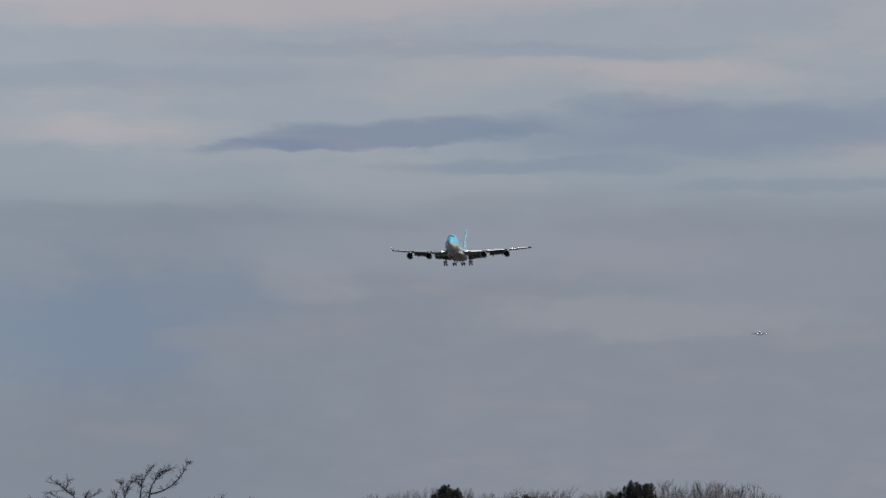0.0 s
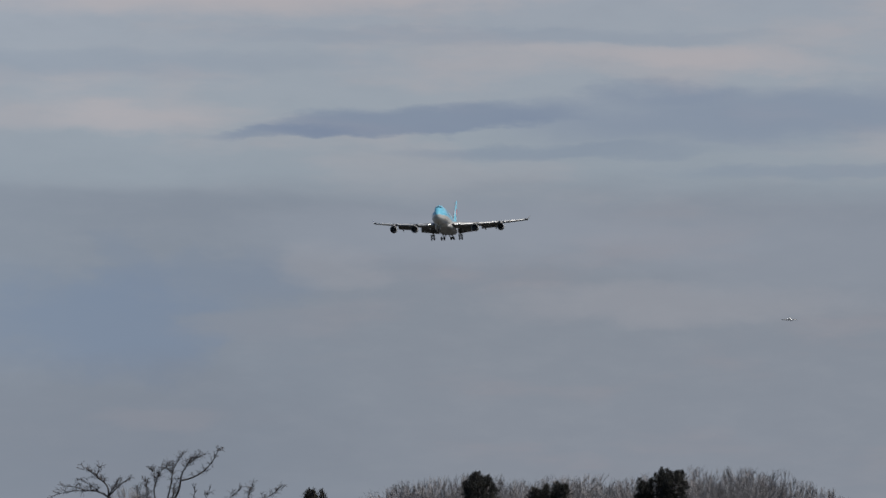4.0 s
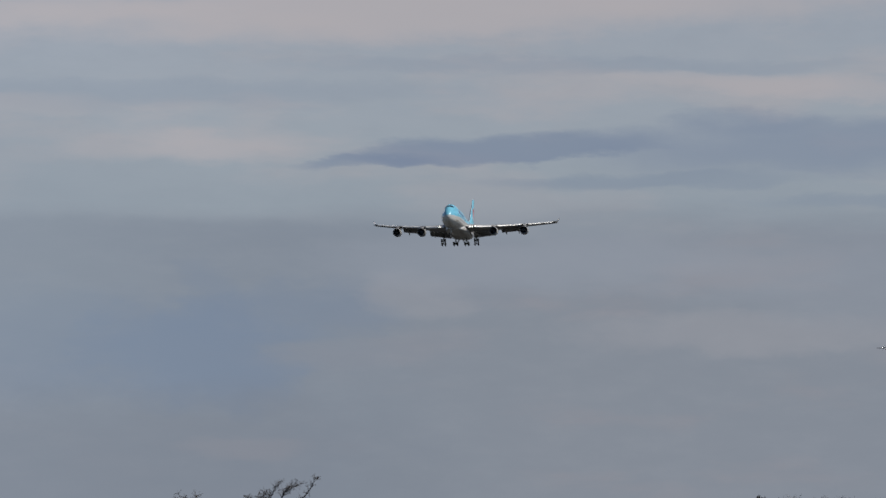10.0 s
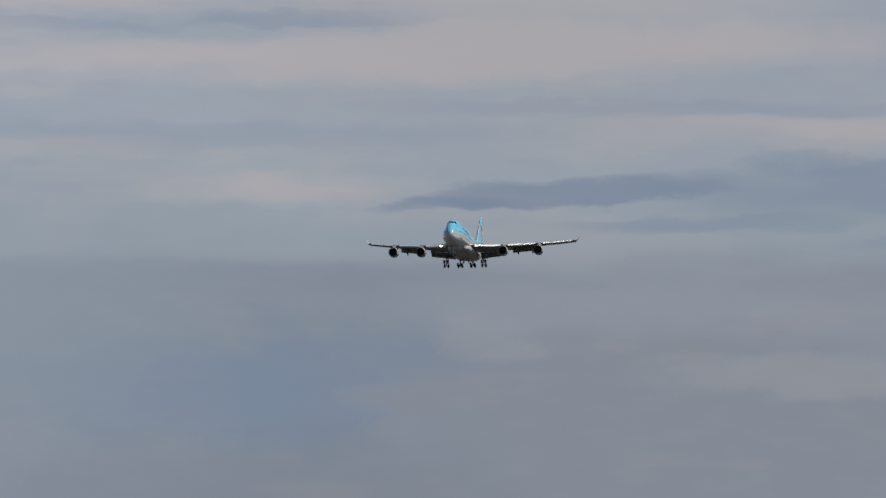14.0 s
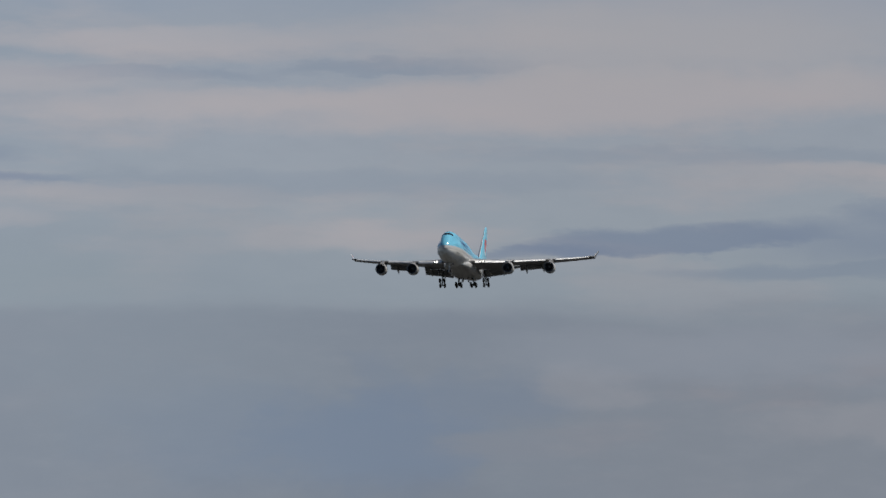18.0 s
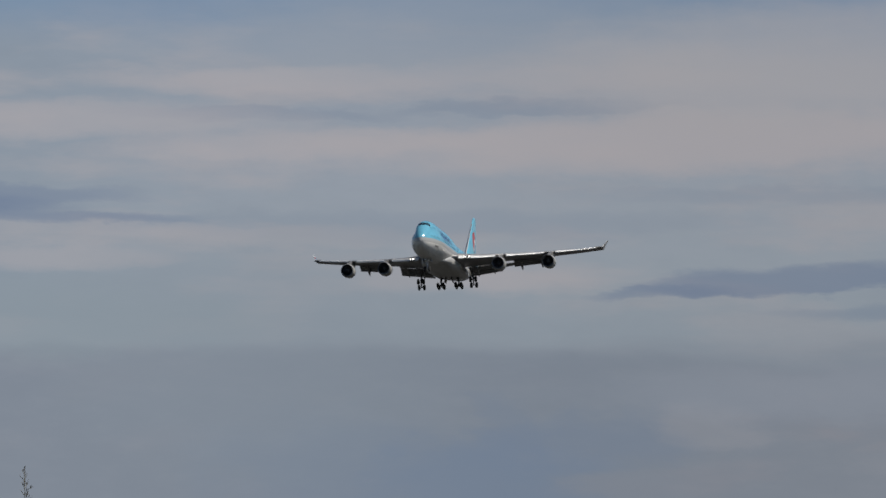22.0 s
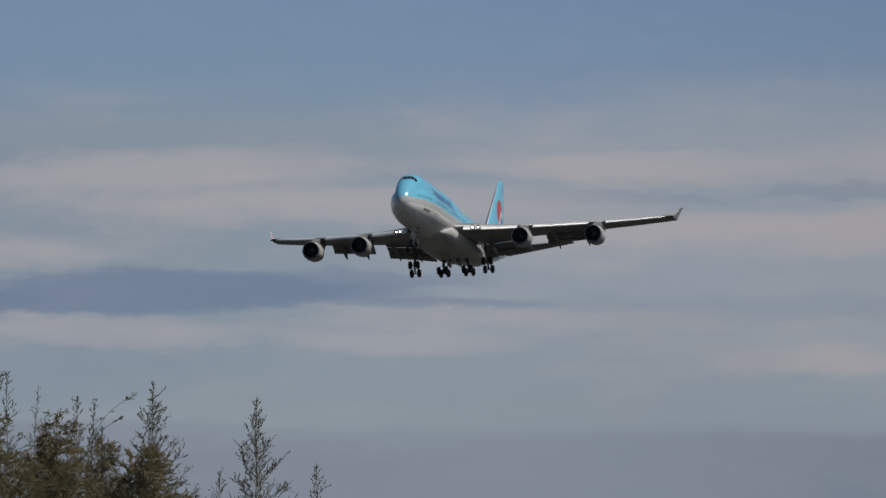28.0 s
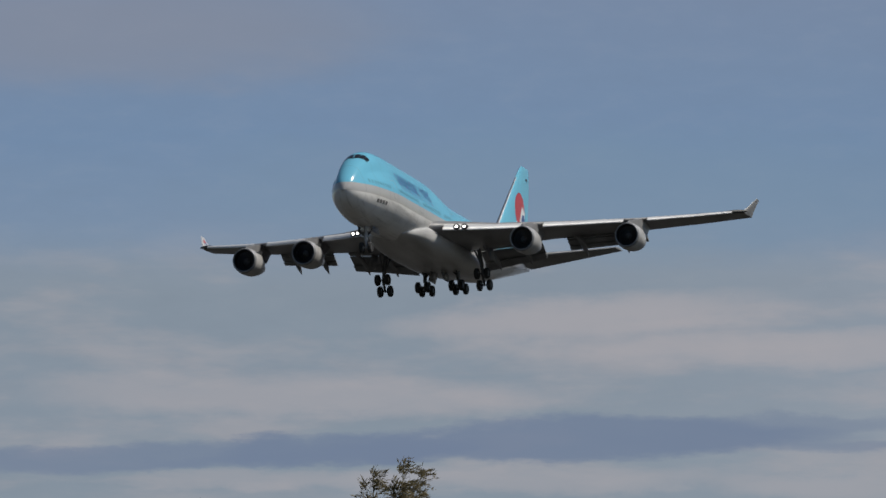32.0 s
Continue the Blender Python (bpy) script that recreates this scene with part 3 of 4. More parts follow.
def engine(root, x, y, z):
    """A high-bypass engine: cowl, fan, spinner, core and pylon."""
    side = 1 if y > 0 else -1
    e = new("engine")
    e.parent = root
    prof = [(-1.15, 1.17), (-0.5, 1.14), (-0.12, 1.17), (0.0, 1.245), (-0.05, 1.31), (-0.3, 1.38), (-0.9, 1.45), (-1.9, 1.46), (-2.9, 1.38), (-3.9, 1.16), (-4.3, 1.04), (-4.28, 1.0), (-3.6, 1.08)]
    v, f = lathe(prof[5:], (x, y, z), 40)
    cowl = solid("cowl", v, f, "nacelle", e, "pale grey engine cowl")
    v, f = lathe(prof[2:6], (x, y, z), 40)
    solid("inlet_lip", v, f, "lip", e, "bare metal inlet lip")
    v, f = lathe(prof[:3], (x, y, z), 40)
    solid("inlet_duct", v, f, "dark", e)
    v, f = lathe([(-1.1, 0.02), (-1.12, 1.17)], (x, y, z), 40)
    solid("fan_backing", v, f, "dark", e)
    for k in range(24):
        blade = new("fan_blade", FAN_BLADE)
        blade.parent = e
        blade.matrix_basis = Matrix.Translation((x, y, z)) @ Matrix.Rotation(2 * math.pi * k / 24, 4, "X")
    v, f = lathe([(-0.45, 0.01), (-0.55, 0.13), (-0.8, 0.28), (-1.05, 0.38)], (x, y, z), 24)
    solid("spinner", v, f, "darkgrey", e)
    v, f = lathe([(-3.5, 0.92), (-4.3, 0.86), (-5.2, 0.7), (-5.9, 0.56), (-5.85, 0.5), (-5.0, 0.5)], (x, y, z), 32)
    solid("core_cowl", v, f, "metal", e)
    v, f = lathe([(-5.0, 0.45), (-5.9, 0.32), (-6.7, 0.06), (-6.72, 0.01)], (x, y, z), 24)
    solid("exhaust_cone", v, f, "darkgrey", e)
    ls, lc, lz = wing_at(abs(y))
    wx = 30 - ls
    rings = []
    for px, zb, zt, w in ((x - 0.7, z + 1.36, z + 1.42, 0.05), (x - 1.6, z + 1.3, z + 1.85, 0.2), (x - 3.0, z + 1.1, min(lz + 0.05, z + 2.1), 0.26), (wx - 0.2, z + 0.85, lz + 0.05, 0.28), (wx - 1.8, z + 0.75, lz - 0.12, 0.26), (wx - 3.4, lz - 0.75, lz - 0.3, 0.16), (wx - 4.2, lz - 0.5, lz - 0.35, 0.05)):
        rings.append([Vector((px, y - w, zb)), Vector((px, y + w, zb)), Vector((px, y + w, zt)), Vector((px, y - w, zt))])
    v, f = loft(rings)
    solid("pylon", v, f, "grey", e, smooth=False)
    # vortex strake on the inner side
    a = radians(48)
    ry, rz = -side * math.sin(a), math.cos(a)
    p = [Vector((x - 1.0, y + ry * 1.43, z + rz * 1.43)), Vector((x - 2.0, y + ry * 1.75, z + rz * 1.75)), Vector((x - 2.6, y + ry * 1.7, z + rz * 1.7)), Vector((x - 2.9, y + ry * 1.38, z + rz * 1.38))]
    q = [u + Vector((0, 0.03, 0.03)) for u in p]
    solid("strake", p + q, [(0, 1, 2, 3), (7, 6, 5, 4), (0, 4, 5, 1), (1, 5, 6, 2), (2, 6, 7, 3)], "lightgrey", e, smooth=False)
    return e


FIN = ((0, 53.6, 14.4, 2.6, 0.10, 0), (0, 56.5, 12.2, 5.0, 0.10, 0), (0, 63.0, 6.8, 10.6, 0.095, 0), (0, 66.1, 3.8, 13.2, 0.09, 0), (0, 66.8, 2.9, 13.6, 0.05, 0))


def fin_at(z):
    zs = [f[3] for f in FIN]
    return [float(np.interp(z, zs, [f[i] for f in FIN])) for i in (1, 2, 4)]


def fin_patch(test, mat, side, root, name, lo, hi, n=34):
    """A painted shape on the fin: cells of a fine grid whose place (u, v) passes the test."""
    verts, faces, ids = [], [], {}

    def vert(i, j):
        if (i, j) not in ids:
            x = lo[0] + (hi[0] - lo[0]) * i / n
            z = lo[1] + (hi[1] - lo[1]) * j / n
            s, c, t = fin_at(z)
            u = min(max((30 - s - x) / c, 0.001), 0.999)
            h = 5 * (0.2969 * math.sqrt(u) - 0.126 * u - 0.3516 * u * u + 0.2843 * u ** 3 - 0.1016 * u ** 4) * t * c
            ids[i, j] = len(verts)
            verts.append(Vector((x, side * (h + 0.015), z)))
        return ids[i, j]
    for i in range(n):
        for j in range(n):
            if test(-1 + 2 * (i + 0.5) / n, -1 + 2 * (j + 0.5) / n):
                q = (vert(i, j), vert(i + 1, j), vert(i + 1, j + 1), vert(i, j + 1))
                faces.append(q if side < 0 else q[::-1])
    return solid(name, verts, faces, mat, root)


def airliner():
    root = new("airliner")
    tagged(root, "four-engined airliner, light blue over silver and white, gear and flaps lowered", "airplane")
    st = sorted(set([0.0, 0.05, 0.15, 0.3, 0.5, 0.75, 1, 1.5, 2, 2.5, 3, 3.5, 4, 4.5, 5, 5.5, 6, 7, 8, 9, 10, 11] + list(range(13, 24, 2)) + list(range(24, 35)) + list(range(36, 69, 2)) + [68.6]))
    k = 56
    v, f = loft([[skin(s, 2 * math.pi * j / k) for j in range(k)] for s in st])
    fus = solid("fuselage", v, [q[::-1] for q in f], "fuselage", root, "light blue upper hull, silver band and pale belly")
    # belly and wing-root fairing
    rings = []
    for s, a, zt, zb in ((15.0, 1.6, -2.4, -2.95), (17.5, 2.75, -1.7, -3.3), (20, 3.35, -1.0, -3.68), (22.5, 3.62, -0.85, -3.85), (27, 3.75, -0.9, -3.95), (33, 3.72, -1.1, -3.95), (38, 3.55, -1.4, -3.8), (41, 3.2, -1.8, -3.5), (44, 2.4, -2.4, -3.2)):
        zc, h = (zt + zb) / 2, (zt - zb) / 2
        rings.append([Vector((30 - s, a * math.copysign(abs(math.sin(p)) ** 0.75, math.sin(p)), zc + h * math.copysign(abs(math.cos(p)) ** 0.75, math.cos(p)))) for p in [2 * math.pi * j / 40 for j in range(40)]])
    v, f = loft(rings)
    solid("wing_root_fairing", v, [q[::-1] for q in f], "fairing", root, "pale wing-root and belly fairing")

    # cockpit panes: six in a dark band
    for side in (1, -1):
        for i, (p0, p1) in enumerate(((0.008, 0.155), (0.163, 0.285), (0.293, 0.41))):
            rings = []
            for a in range(5):
                rings.append([])
                for c in range(5):
                    p = p0 + (p1 - p0) * c / 4
                    rings[-1].append(skin(3.45 + 1.5 * p + (1.0 - 0.35 * max(0.0, p - 0.25) / 0.15) * a / 4, side * p, 0.012))
            v, f = loft(rings, caps=False, close=False)
            solid("cockpit_window", v, f, "glass", root, "dark cockpit pane")

    # cabin windows
    def window_mesh():
        pts = []
        for j in range(12):
            a = 2 * math.pi * j / 12
            c, s = math.cos(a), math.sin(a)
            pts.append(Vector((0.14 * math.copysign(abs(c) ** 0.7, c), 0, 0.21 * math.copysign(abs(s) ** 0.7, s))))
        me = bpy.data.meshes.new("cabin_window")
        me.from_pydata([p[:] for p in pts] + [(p.x * 1.0, -0.03, p.z) for p in pts], [], [tuple(range(12))] + [(j, (j + 1) % 12, (j + 1) % 12 + 12, j + 12) for j in range(12)])
        me.materials.append(M["window"])
        return me
    wm = window_mesh()

    def pane(s, z, side):
        p = phi_at(s, z, side)
        c = skin(s, p, 0.012)
        up = (skin(s, p - side * 0.04, 0.012) - c).normalized()
        fore = (skin(s - 0.2, p, 0.012) - c).normalized()
        out = up.cross(fore) * -1
        if out.y * side < 0:
            out = -out
        up = fore.cross(out) if fore.cross(out).z > 0 else out.cross(fore)
        x = out.cross(up) * -1
        m = Matrix((x, out, up)).transposed().to_4x4()
        m.translation = c
        w = new("cabin_window", wm)
        w.parent = root
        w.matrix_basis = m
    doors = (8.6, 17.6, 29.5, 41.5, 54.0)
    for side in (1, -1):
        for i in range(98):
            s = 3.0 + 0.535 * i
            if s < 56.5 and not (24.5 < s < 25.6) and all(abs(s - d) > 0.85 for d in doors):
                pane(s, 0.74, side)
        # doors as thin frames
        for d in doors:
            w, lo, hi, t = 0.55, -0.4, 1.6, 0.035
            cells = [(d - w, d - w + t, lo, hi, 0), (d + w - t, d + w, lo, hi, 0), (d - w, d + w, lo, lo + t, 0), (d - w, d + w, hi - t, hi, 0)]
            v, f = decal(cells, side, 0.008, 4)
            solid("cabin_door_frame", v, f, "darkgrey", root)
        # the painted name, as plain upright blocks
        s = 11.0
        for k2, w in enumerate((1.1, 1.05, 1.0, 1.0, 1.05, 1.1, 0.0, 1.1, 0.5, 1.05)):
            if w == 0:
                s += 0.75
                continue
            lean = (0.25, 0.0, -0.1)[k2 % 3]
            cells = [(s, s + 0.28, 1.15, 2.9, lean)]
            if w > 0.6:
                cells += [(s + w - 0.28, s + w, 1.15, 2.9, -lean), (s + 0.28, s + w - 0.28, 1.65 + 0.7 * (k2 % 2), 1.95 + 0.7 * (k2 % 2), 0.0)]
            v, f = decal(cells, side, 0.012, 3)
            solid("name_block", v, f, "navy", root, "dark blue block of the painted name")
            s += w + 0.26
        for i in range(4):
            v, f = decal([(4.3 + 0.62 * i, 4.75 + 0.62 * i, -1.35, -0.98, 0)], side, 0.012, 2)
            solid("painted_mark", v, f, "darkgrey", root, "small dark painted mark")

    for side in (1, -1):
        v, f = wing_skin([(y, s, c, z, (0.125 if y < 6 else 0.10 if y < 15 else 0.085), 1.2) for y, s, c, z in PLAN], side)
        wing = solid("wing", v, [q[::-1] for q in f], "grey", root, "swept grey wing")
        for y0, y1 in ((4.3, 11.2), (13.2, 20.4), (22.6, 30.3)):
            for i in range(3):
                a, b = y0 + (y1 - y0) * i / 3, y0 + (y1 - y0) * (i + 1) / 3 - 0.02
                v, f = leading_flap(a, b, side)
                solid("leading_edge_flap", v, f, "slat", wing, "pale drooped leading-edge flap")
        for y0, y1 in ((3.9, 11.0), (13.4, 21.0)):
            for stage in range(3):
                v, f = trailing_flap(y0, y1, side, stage)
                solid("trailing_edge_flap", v, f, "under", wing, "dark grey slotted flap panel, lowered")
        for y in (5.9, 9.3, 14.9, 18.9):
            s, c, z = wing_at(y)
            x0, x1 = 30 - s - c * 0.62, 30 - s - c - 1.8
            z0 = z - 0.06 * c
            pts = [(x0, side * y, z0 - 0.1), (x0 - 1.0, side * y, z0 - 0.3), ((x0 + x1) / 2, side * y, z0 - 0.5), (x1 + 0.9, side * y, z0 - 1.1), (x1, side * y, z0 - 1.7)]
            v, f = tube(pts, [0.05, 0.2, 0.28, 0.26, 0.04], 12)
            solid("flap_track_fairing", v, f, "under", wing, "grey canoe-shaped fairing")
        # winglet, canted out
        s, c, z = wing_at(31.3)
        rings = []
        for k3, (q, ch, off, t) in enumerate(((0.0, 3.9, 0.0, 0.09), (0.35, 3.2, 0.5, 0.08), (1.0, 2.3, 1.25, 0.07), (1.95, 1.15, 2.35, 0.06))):
            ring = []
            ca = radians(10 if q == 0 else 61)
            for u, h in FOIL:
                ring.append(Vector((30 - s - off - u * ch, side * (31.3 + q * math.cos(ca) - h * t * ch * math.sin(ca)), z + q * math.sin(ca) + h * t * ch * math.cos(ca))))
            rings.append(ring if side > 0 else ring[::-1])
        v, f = loft(rings)
        wl = solid("winglet", v, [q[::-1] for q in f], "lightgrey", wing, "pale winglet at the wing tip")
        ca = radians(61)
        mid = Vector((30 - s - 2.15, side * (31.3 + 0.95 * math.cos(ca)), z + 0.95 * math.sin(ca))) + Vector((0, -side * math.sin(ca), math.cos(ca))) * 0.10
        along, upward = Vector((-0.9, side * 0.43 * math.cos(ca), 0.43 * math.sin(ca))), Vector((0.43, side * 0.9 * math.cos(ca), 0.9 * math.sin(ca)))
        for turn, mat in ((0, "red"), (1, "navy")):
            pts = [mid] + [mid + along * 0.42 * math.cos(math.pi * (turn + k / 8)) + upward * 0.42 * math.sin(math.pi * (turn + k / 8)) for k in range(9)]
            solid("winglet_emblem", pts, [(0, k, k + 1) for k in range(1, 9)], mat, wl, smooth=False)
        edge = [Vector((30 - wing_at(y)[0] - 0.12 - 0.5 * max(0.0, y - 31.0), side * y, wing_at(y)[2] + 0.02)) for y in (29.55, 30.1, 30.7, 31.2, 31.6)]
        v, f = tube(edge, [0.12, 0.2, 0.2, 0.17, 0.09], 12)
        solid("tip_light_housing", v, f, "black", wing, "black wing-tip light housing")
        # landing lights in the wing root
        for y in (5.55, 6.25):
            s, c, z = wing_at(y)
            v, f = lathe([(-0.03, 0.14), (0.02, 0.2), (0.0, 0.3), (-0.12, 0.33), (-0.6, 0.3)], (30 - s + 0.72, side * y, z - 0.2), 24)
            solid("light_housing", v, f, "black", wing, "dark recess round a landing light")
            v, f = lathe([(0.0, 0.01), (-0.02, 0.12), (-0.06, 0.19), (-0.4, 0.2)], (30 - s + 0.74, side * y, z - 0.2), 20)
            solid("landing_light", v, f, "lamp", wing, "lit white landing light")
        engine(root, 5.9, side * 12.3, -2.57)
        engine(root, -2.15, side * 21.77, -1.5)
        # tailplane
        v, f = wing_skin([(1.2, 57.0, 9.6, 1.35, 0.1, -1), (4.0, 59.3, 7.7, 1.85, 0.095, -1), (8.0, 62.7, 5.0, 2.6, 0.09, -1), (11.4, 65.5, 2.9, 3.25, 0.085, -1)], side)
        solid("tailplane", v, [q[::-1] for q in f], "under", root, "grey horizontal tailplane")

    v, f = wing_skin(FIN, 1, True)
    fin = solid("fin", v, f, "cyan", root, "light blue tail fin with a round emblem")
    rings = []
    for zf in (4.2, 6.5, 9.0, 11.5, 13.45):
        fs, fc, ft = fin_at(zf)
        rings.append([Vector((30 - fs - u * fc + (0.02 if u < 0.02 else 0.0), w * (5 * ft * fc * (0.2969 * math.sqrt(u) - 0.126 * u) + 0.008), zf)) for u, w in ((0.014, 1), (0.008, 1), (0.003, 1), (0.0, 0), (0.003, -1), (0.008, -1), (0.014, -1))])
    v, f = loft(rings, caps=False, close=False)
    solid("fin_leading_edge", v, f, "metal", fin, "pale metal leading edge")
    for side in (1, -1):
        # a round emblem: red above, blue below, a white wave between
        def part_of(u, w):
            p, q = 0.28 * u + 0.96 * w, -0.96 * u + 0.28 * w
            edge = 0.34 * math.sin(3.1 * q) - 0.32
            return 0 if u * u + w * w > 1 else 1 if p > edge + 0.17 else 2 if p < edge - 0.17 else 3
        lo, hi = (-37.2, 5.5), (-32.6, 10.1)
        for k, mat, name in ((1, "red", "red_emblem_half"), (2, "navy", "blue_emblem_half"), (3, "white", "white_emblem_wave")):
            fin_patch(lambda u, w: part_of(u, w) == k, mat, side, fin, name, lo, hi)
        mark = fin_patch(lambda u, w: abs(w) < 0.8, "black", side, fin, "fin_mark", (-38.75, 11.9), (-38.05, 12.45), 6)
        tagged(mark, "small dark painted mark")

    # landing gear
    bogie(root, "wing_gear", -2.0, -5.65, -5.4, 50, (-1.6, -5.3, -2.2))
    bogie(root, "wing_gear", -2.0, 5.65, -5.4, 50, (-1.6, 5.3, -2.2))
    bogie(root, "body_gear", -5.1, -1.92, -5.55, 8, (-5.0, -1.8, -3.4))
    bogie(root, "body_gear", -5.1, 1.92, -5.55, 8, (-5.0, 1.8, -3.4))
    for side in (1, -1):
        v, f = turned(box(-1.3, 1.3, -0.03, 0.03, -1.35, 0.0, 0.02), Matrix.Translation((-4.2, side * 0.5, -3.7)) @ Matrix.Rotation(radians(side * 16), 4, "X"))
        solid("gear_door", v, f, "under", root, "open grey gear door")
        v, f = turned(box(-1.1, 1.1, -0.03, 0.03, -1.5, 0.0, 0.02), Matrix.Translation((-1.7, side * 6.5, -2.0)) @ Matrix.Rotation(radians(side * 14), 4, "X"))
        solid("gear_door", v, f, "under", root, "open grey gear door")
        v, f = box(22.0, 22.5, *sorted((side * 0.16, side * 0.5)), -3.75, -3.4, 0.05)
        solid("lamp_bracket", v, f, "white", root, "white lamp bracket over the nose gear")
        v, f = turned(box(-1.2, 1.2, -0.02, 0.02, -0.7, 0.0, 0.02), Matrix.Translation((21.3, side * 0.75, -3.2)) @ Matrix.Rotation(radians(side * 6), 4, "X"))
        solid("gear_door", v, f, "under", root, "open grey nose-gear door")
    nose = new("nose_gear")
    nose.parent = root
    for w in (0.46, -0.46):
        wheel(nose, 22.2, w, -5.5, 0.6, 0.4)
    v, f = merged([tube([(22.2, 0, -5.5), (22.15, 0, -4.6)], [0.1, 0.1], 12), tube([(22.15, 0, -4.75), (22.0, 0, -3.0)], [0.16, 0.18], 12), tube([(22.2, -0.5, -5.5), (22.2, 0.5, -5.5)], [0.08, 0.08])])
    solid("shock_strut", v, f, "lightgrey", nose, "pale steel oleo strut")
    v, f = merged([tube([(22.15, 0, -4.5), (20.6, 0.3, -3.1)], [0.06, 0.08]), tube([(22.15, 0, -4.5), (20.6, -0.3, -3.1)], [0.06, 0.08])])
    solid("drag_brace", v, f, "strut", nose)
    for w in (0.3, -0.3):
        v, f = lathe([(0.05, 0.01), (0.05, 0.11), (-0.1, 0.13)], (22.45, w, -4.35), 16)
        solid("taxi_lamp", v, f, "metal", nose)
    return root


plane = airliner()


# ---------------------------------------------------------------- the airliner far behind it


def far_jet():
    root = new("distant_airliner")
    tagged(root, "tiny distant pale airliner on approach, two landing lights lit", "airplane")
    prof = [(5.0, 0.03), (4.7, 0.38), (4.0, 0.62), (3.0, 0.70), (-2.0, 0.70), (-4.0, 0.4), (-5.2, 0.06)]
    v, f = lathe(prof, (0, 0, 0.55), 16)
    solid("fuselage", v, f, "white", root)
    for side in (1, -1):
        # dark grey paint stands in for the wings' shaded undersides
        v, f = wing_skin([(0.3, 29.0, 2.4, -0.3, 0.24, 3), (2.0, 30.0, 1.7, -0.2, 0.27, 3), (5.4, 32.2, 1.0, 0.1, 0.36, 2)], side)
        solid("wing", v, [q[::-1] for q in f], "darkgrey", root)
        v, f = lathe([(0.55, 0.24), (0.6, 0.30), (0.2, 0.36), (-0.6, 0.24)], (0.6, side * 1.85, -0.62), 16)
        solid("engine", v, f, "darkgrey", root)
        v, f = wing_skin([(0.1, 34.0, 1.1, 0.15, 0.1, 0), (1.9, 34.9, 0.5, 0.3, 0.1, 0)], side)
        solid("tailplane", v, [q[::-1] for q in f], "grey", root)
        v, f = lathe([(0.0, 0.01), (0.0, 0.17), (-0.1, 0.2)], (1.9, side * 1.3, 0.0), 12)
        solid("landing_light", v, f, "farlamp", root, "lit white landing light")
        v, f = tube([(-0.4, side * 0.75, -0.4), (-0.4, side * 0.75, -1.35)], [0.12, 0.2], 8)
        solid("wheel_leg", v, f, "rubber", root)
    v, f = wing_skin([(0, 33.4, 1.8, 0.4, 0.14, 0), (0, 34.6, 1.0, 2.2, 0.14, 0)], 1, True)
    solid("fin", v, f, "lightgrey", root)
    return root


jet = far_jet()


# ---------------------------------------------------------------- trees


def leaf_mesh(name, centers, ways, lengths, width, material, parent, rng, label=""):
    """Many slender leaves in one mesh, each a folded blade of its own."""
    c, d = np.array(centers), np.array(ways)
    d = d / np.linalg.norm(d, axis=1)[:, None]
    r = rng.normal(size=c.shape)
    side = np.cross(d, r)
    side /= np.linalg.norm(side, axis=1)[:, None] + 1e-9
    up = np.cross(side, d)
    ln = np.array(lengths)[:, None]
    w = ln * width
    v = np.stack([c, c + d * ln * 0.4 + side * w + up * w * 0.4, c + d * ln, c + d * ln * 0.4 - side * w + up * w * 0.4], 1).reshape(-1, 3)
    k = np.arange(len(c)) * 4
    f = np.concatenate([np.stack([k, k + 1, k + 2], 1), np.stack([k, k + 2, k + 3], 1)])
    return solid(name, v.tolist(), f.tolist(), material, parent, label, smooth=False)


def stem(az, tip_el, dist, lean, power, label, sway):
    """A bamboo's root and the line of its culm, from its tip downwards; lean: how far the tip stands off the foot."""
    tip = toward(az, tip_el - 0.022, dist)
    root = new("bamboo")
    root.location = (tip.x, tip.y, 0)
    tagged(root, label, "bamboo", "bamboo grove")
    h = tip.z

    def axis(down):
        z = h - down
        return Vector((lean * ((z / h) ** power - 1) + 0.03 * math.sin(sway + down * 1.7) * min(1, down), 0.05 * math.sin(sway * 2 + z * 1.1), z))
    downs = [0, 0.15, 0.3, 0.5, 0.8, 1.2, 1.7, 2.3, 3, 4, 5.5, 7.5, h + 0.05]
    v, f = tube([axis(d) for d in downs][::-1], [0.004 + 0.026 * min(1, d / 7) for d in downs][::-1], 8)
    solid("culm", v, f, "culm", root, "thin green-brown culm")
    return root, axis


def finish(root, rods, pos, way, size, width, material, rng, label):
    v, f = merged(rods)
    tagged(solid("branchwork", v, f, "culm", root), kind="stuff")
    tagged(leaf_mesh("foliage", [p[:] for p in pos], [w[:] for w in way], size, width, material, root, rng, label), kind="stuff")


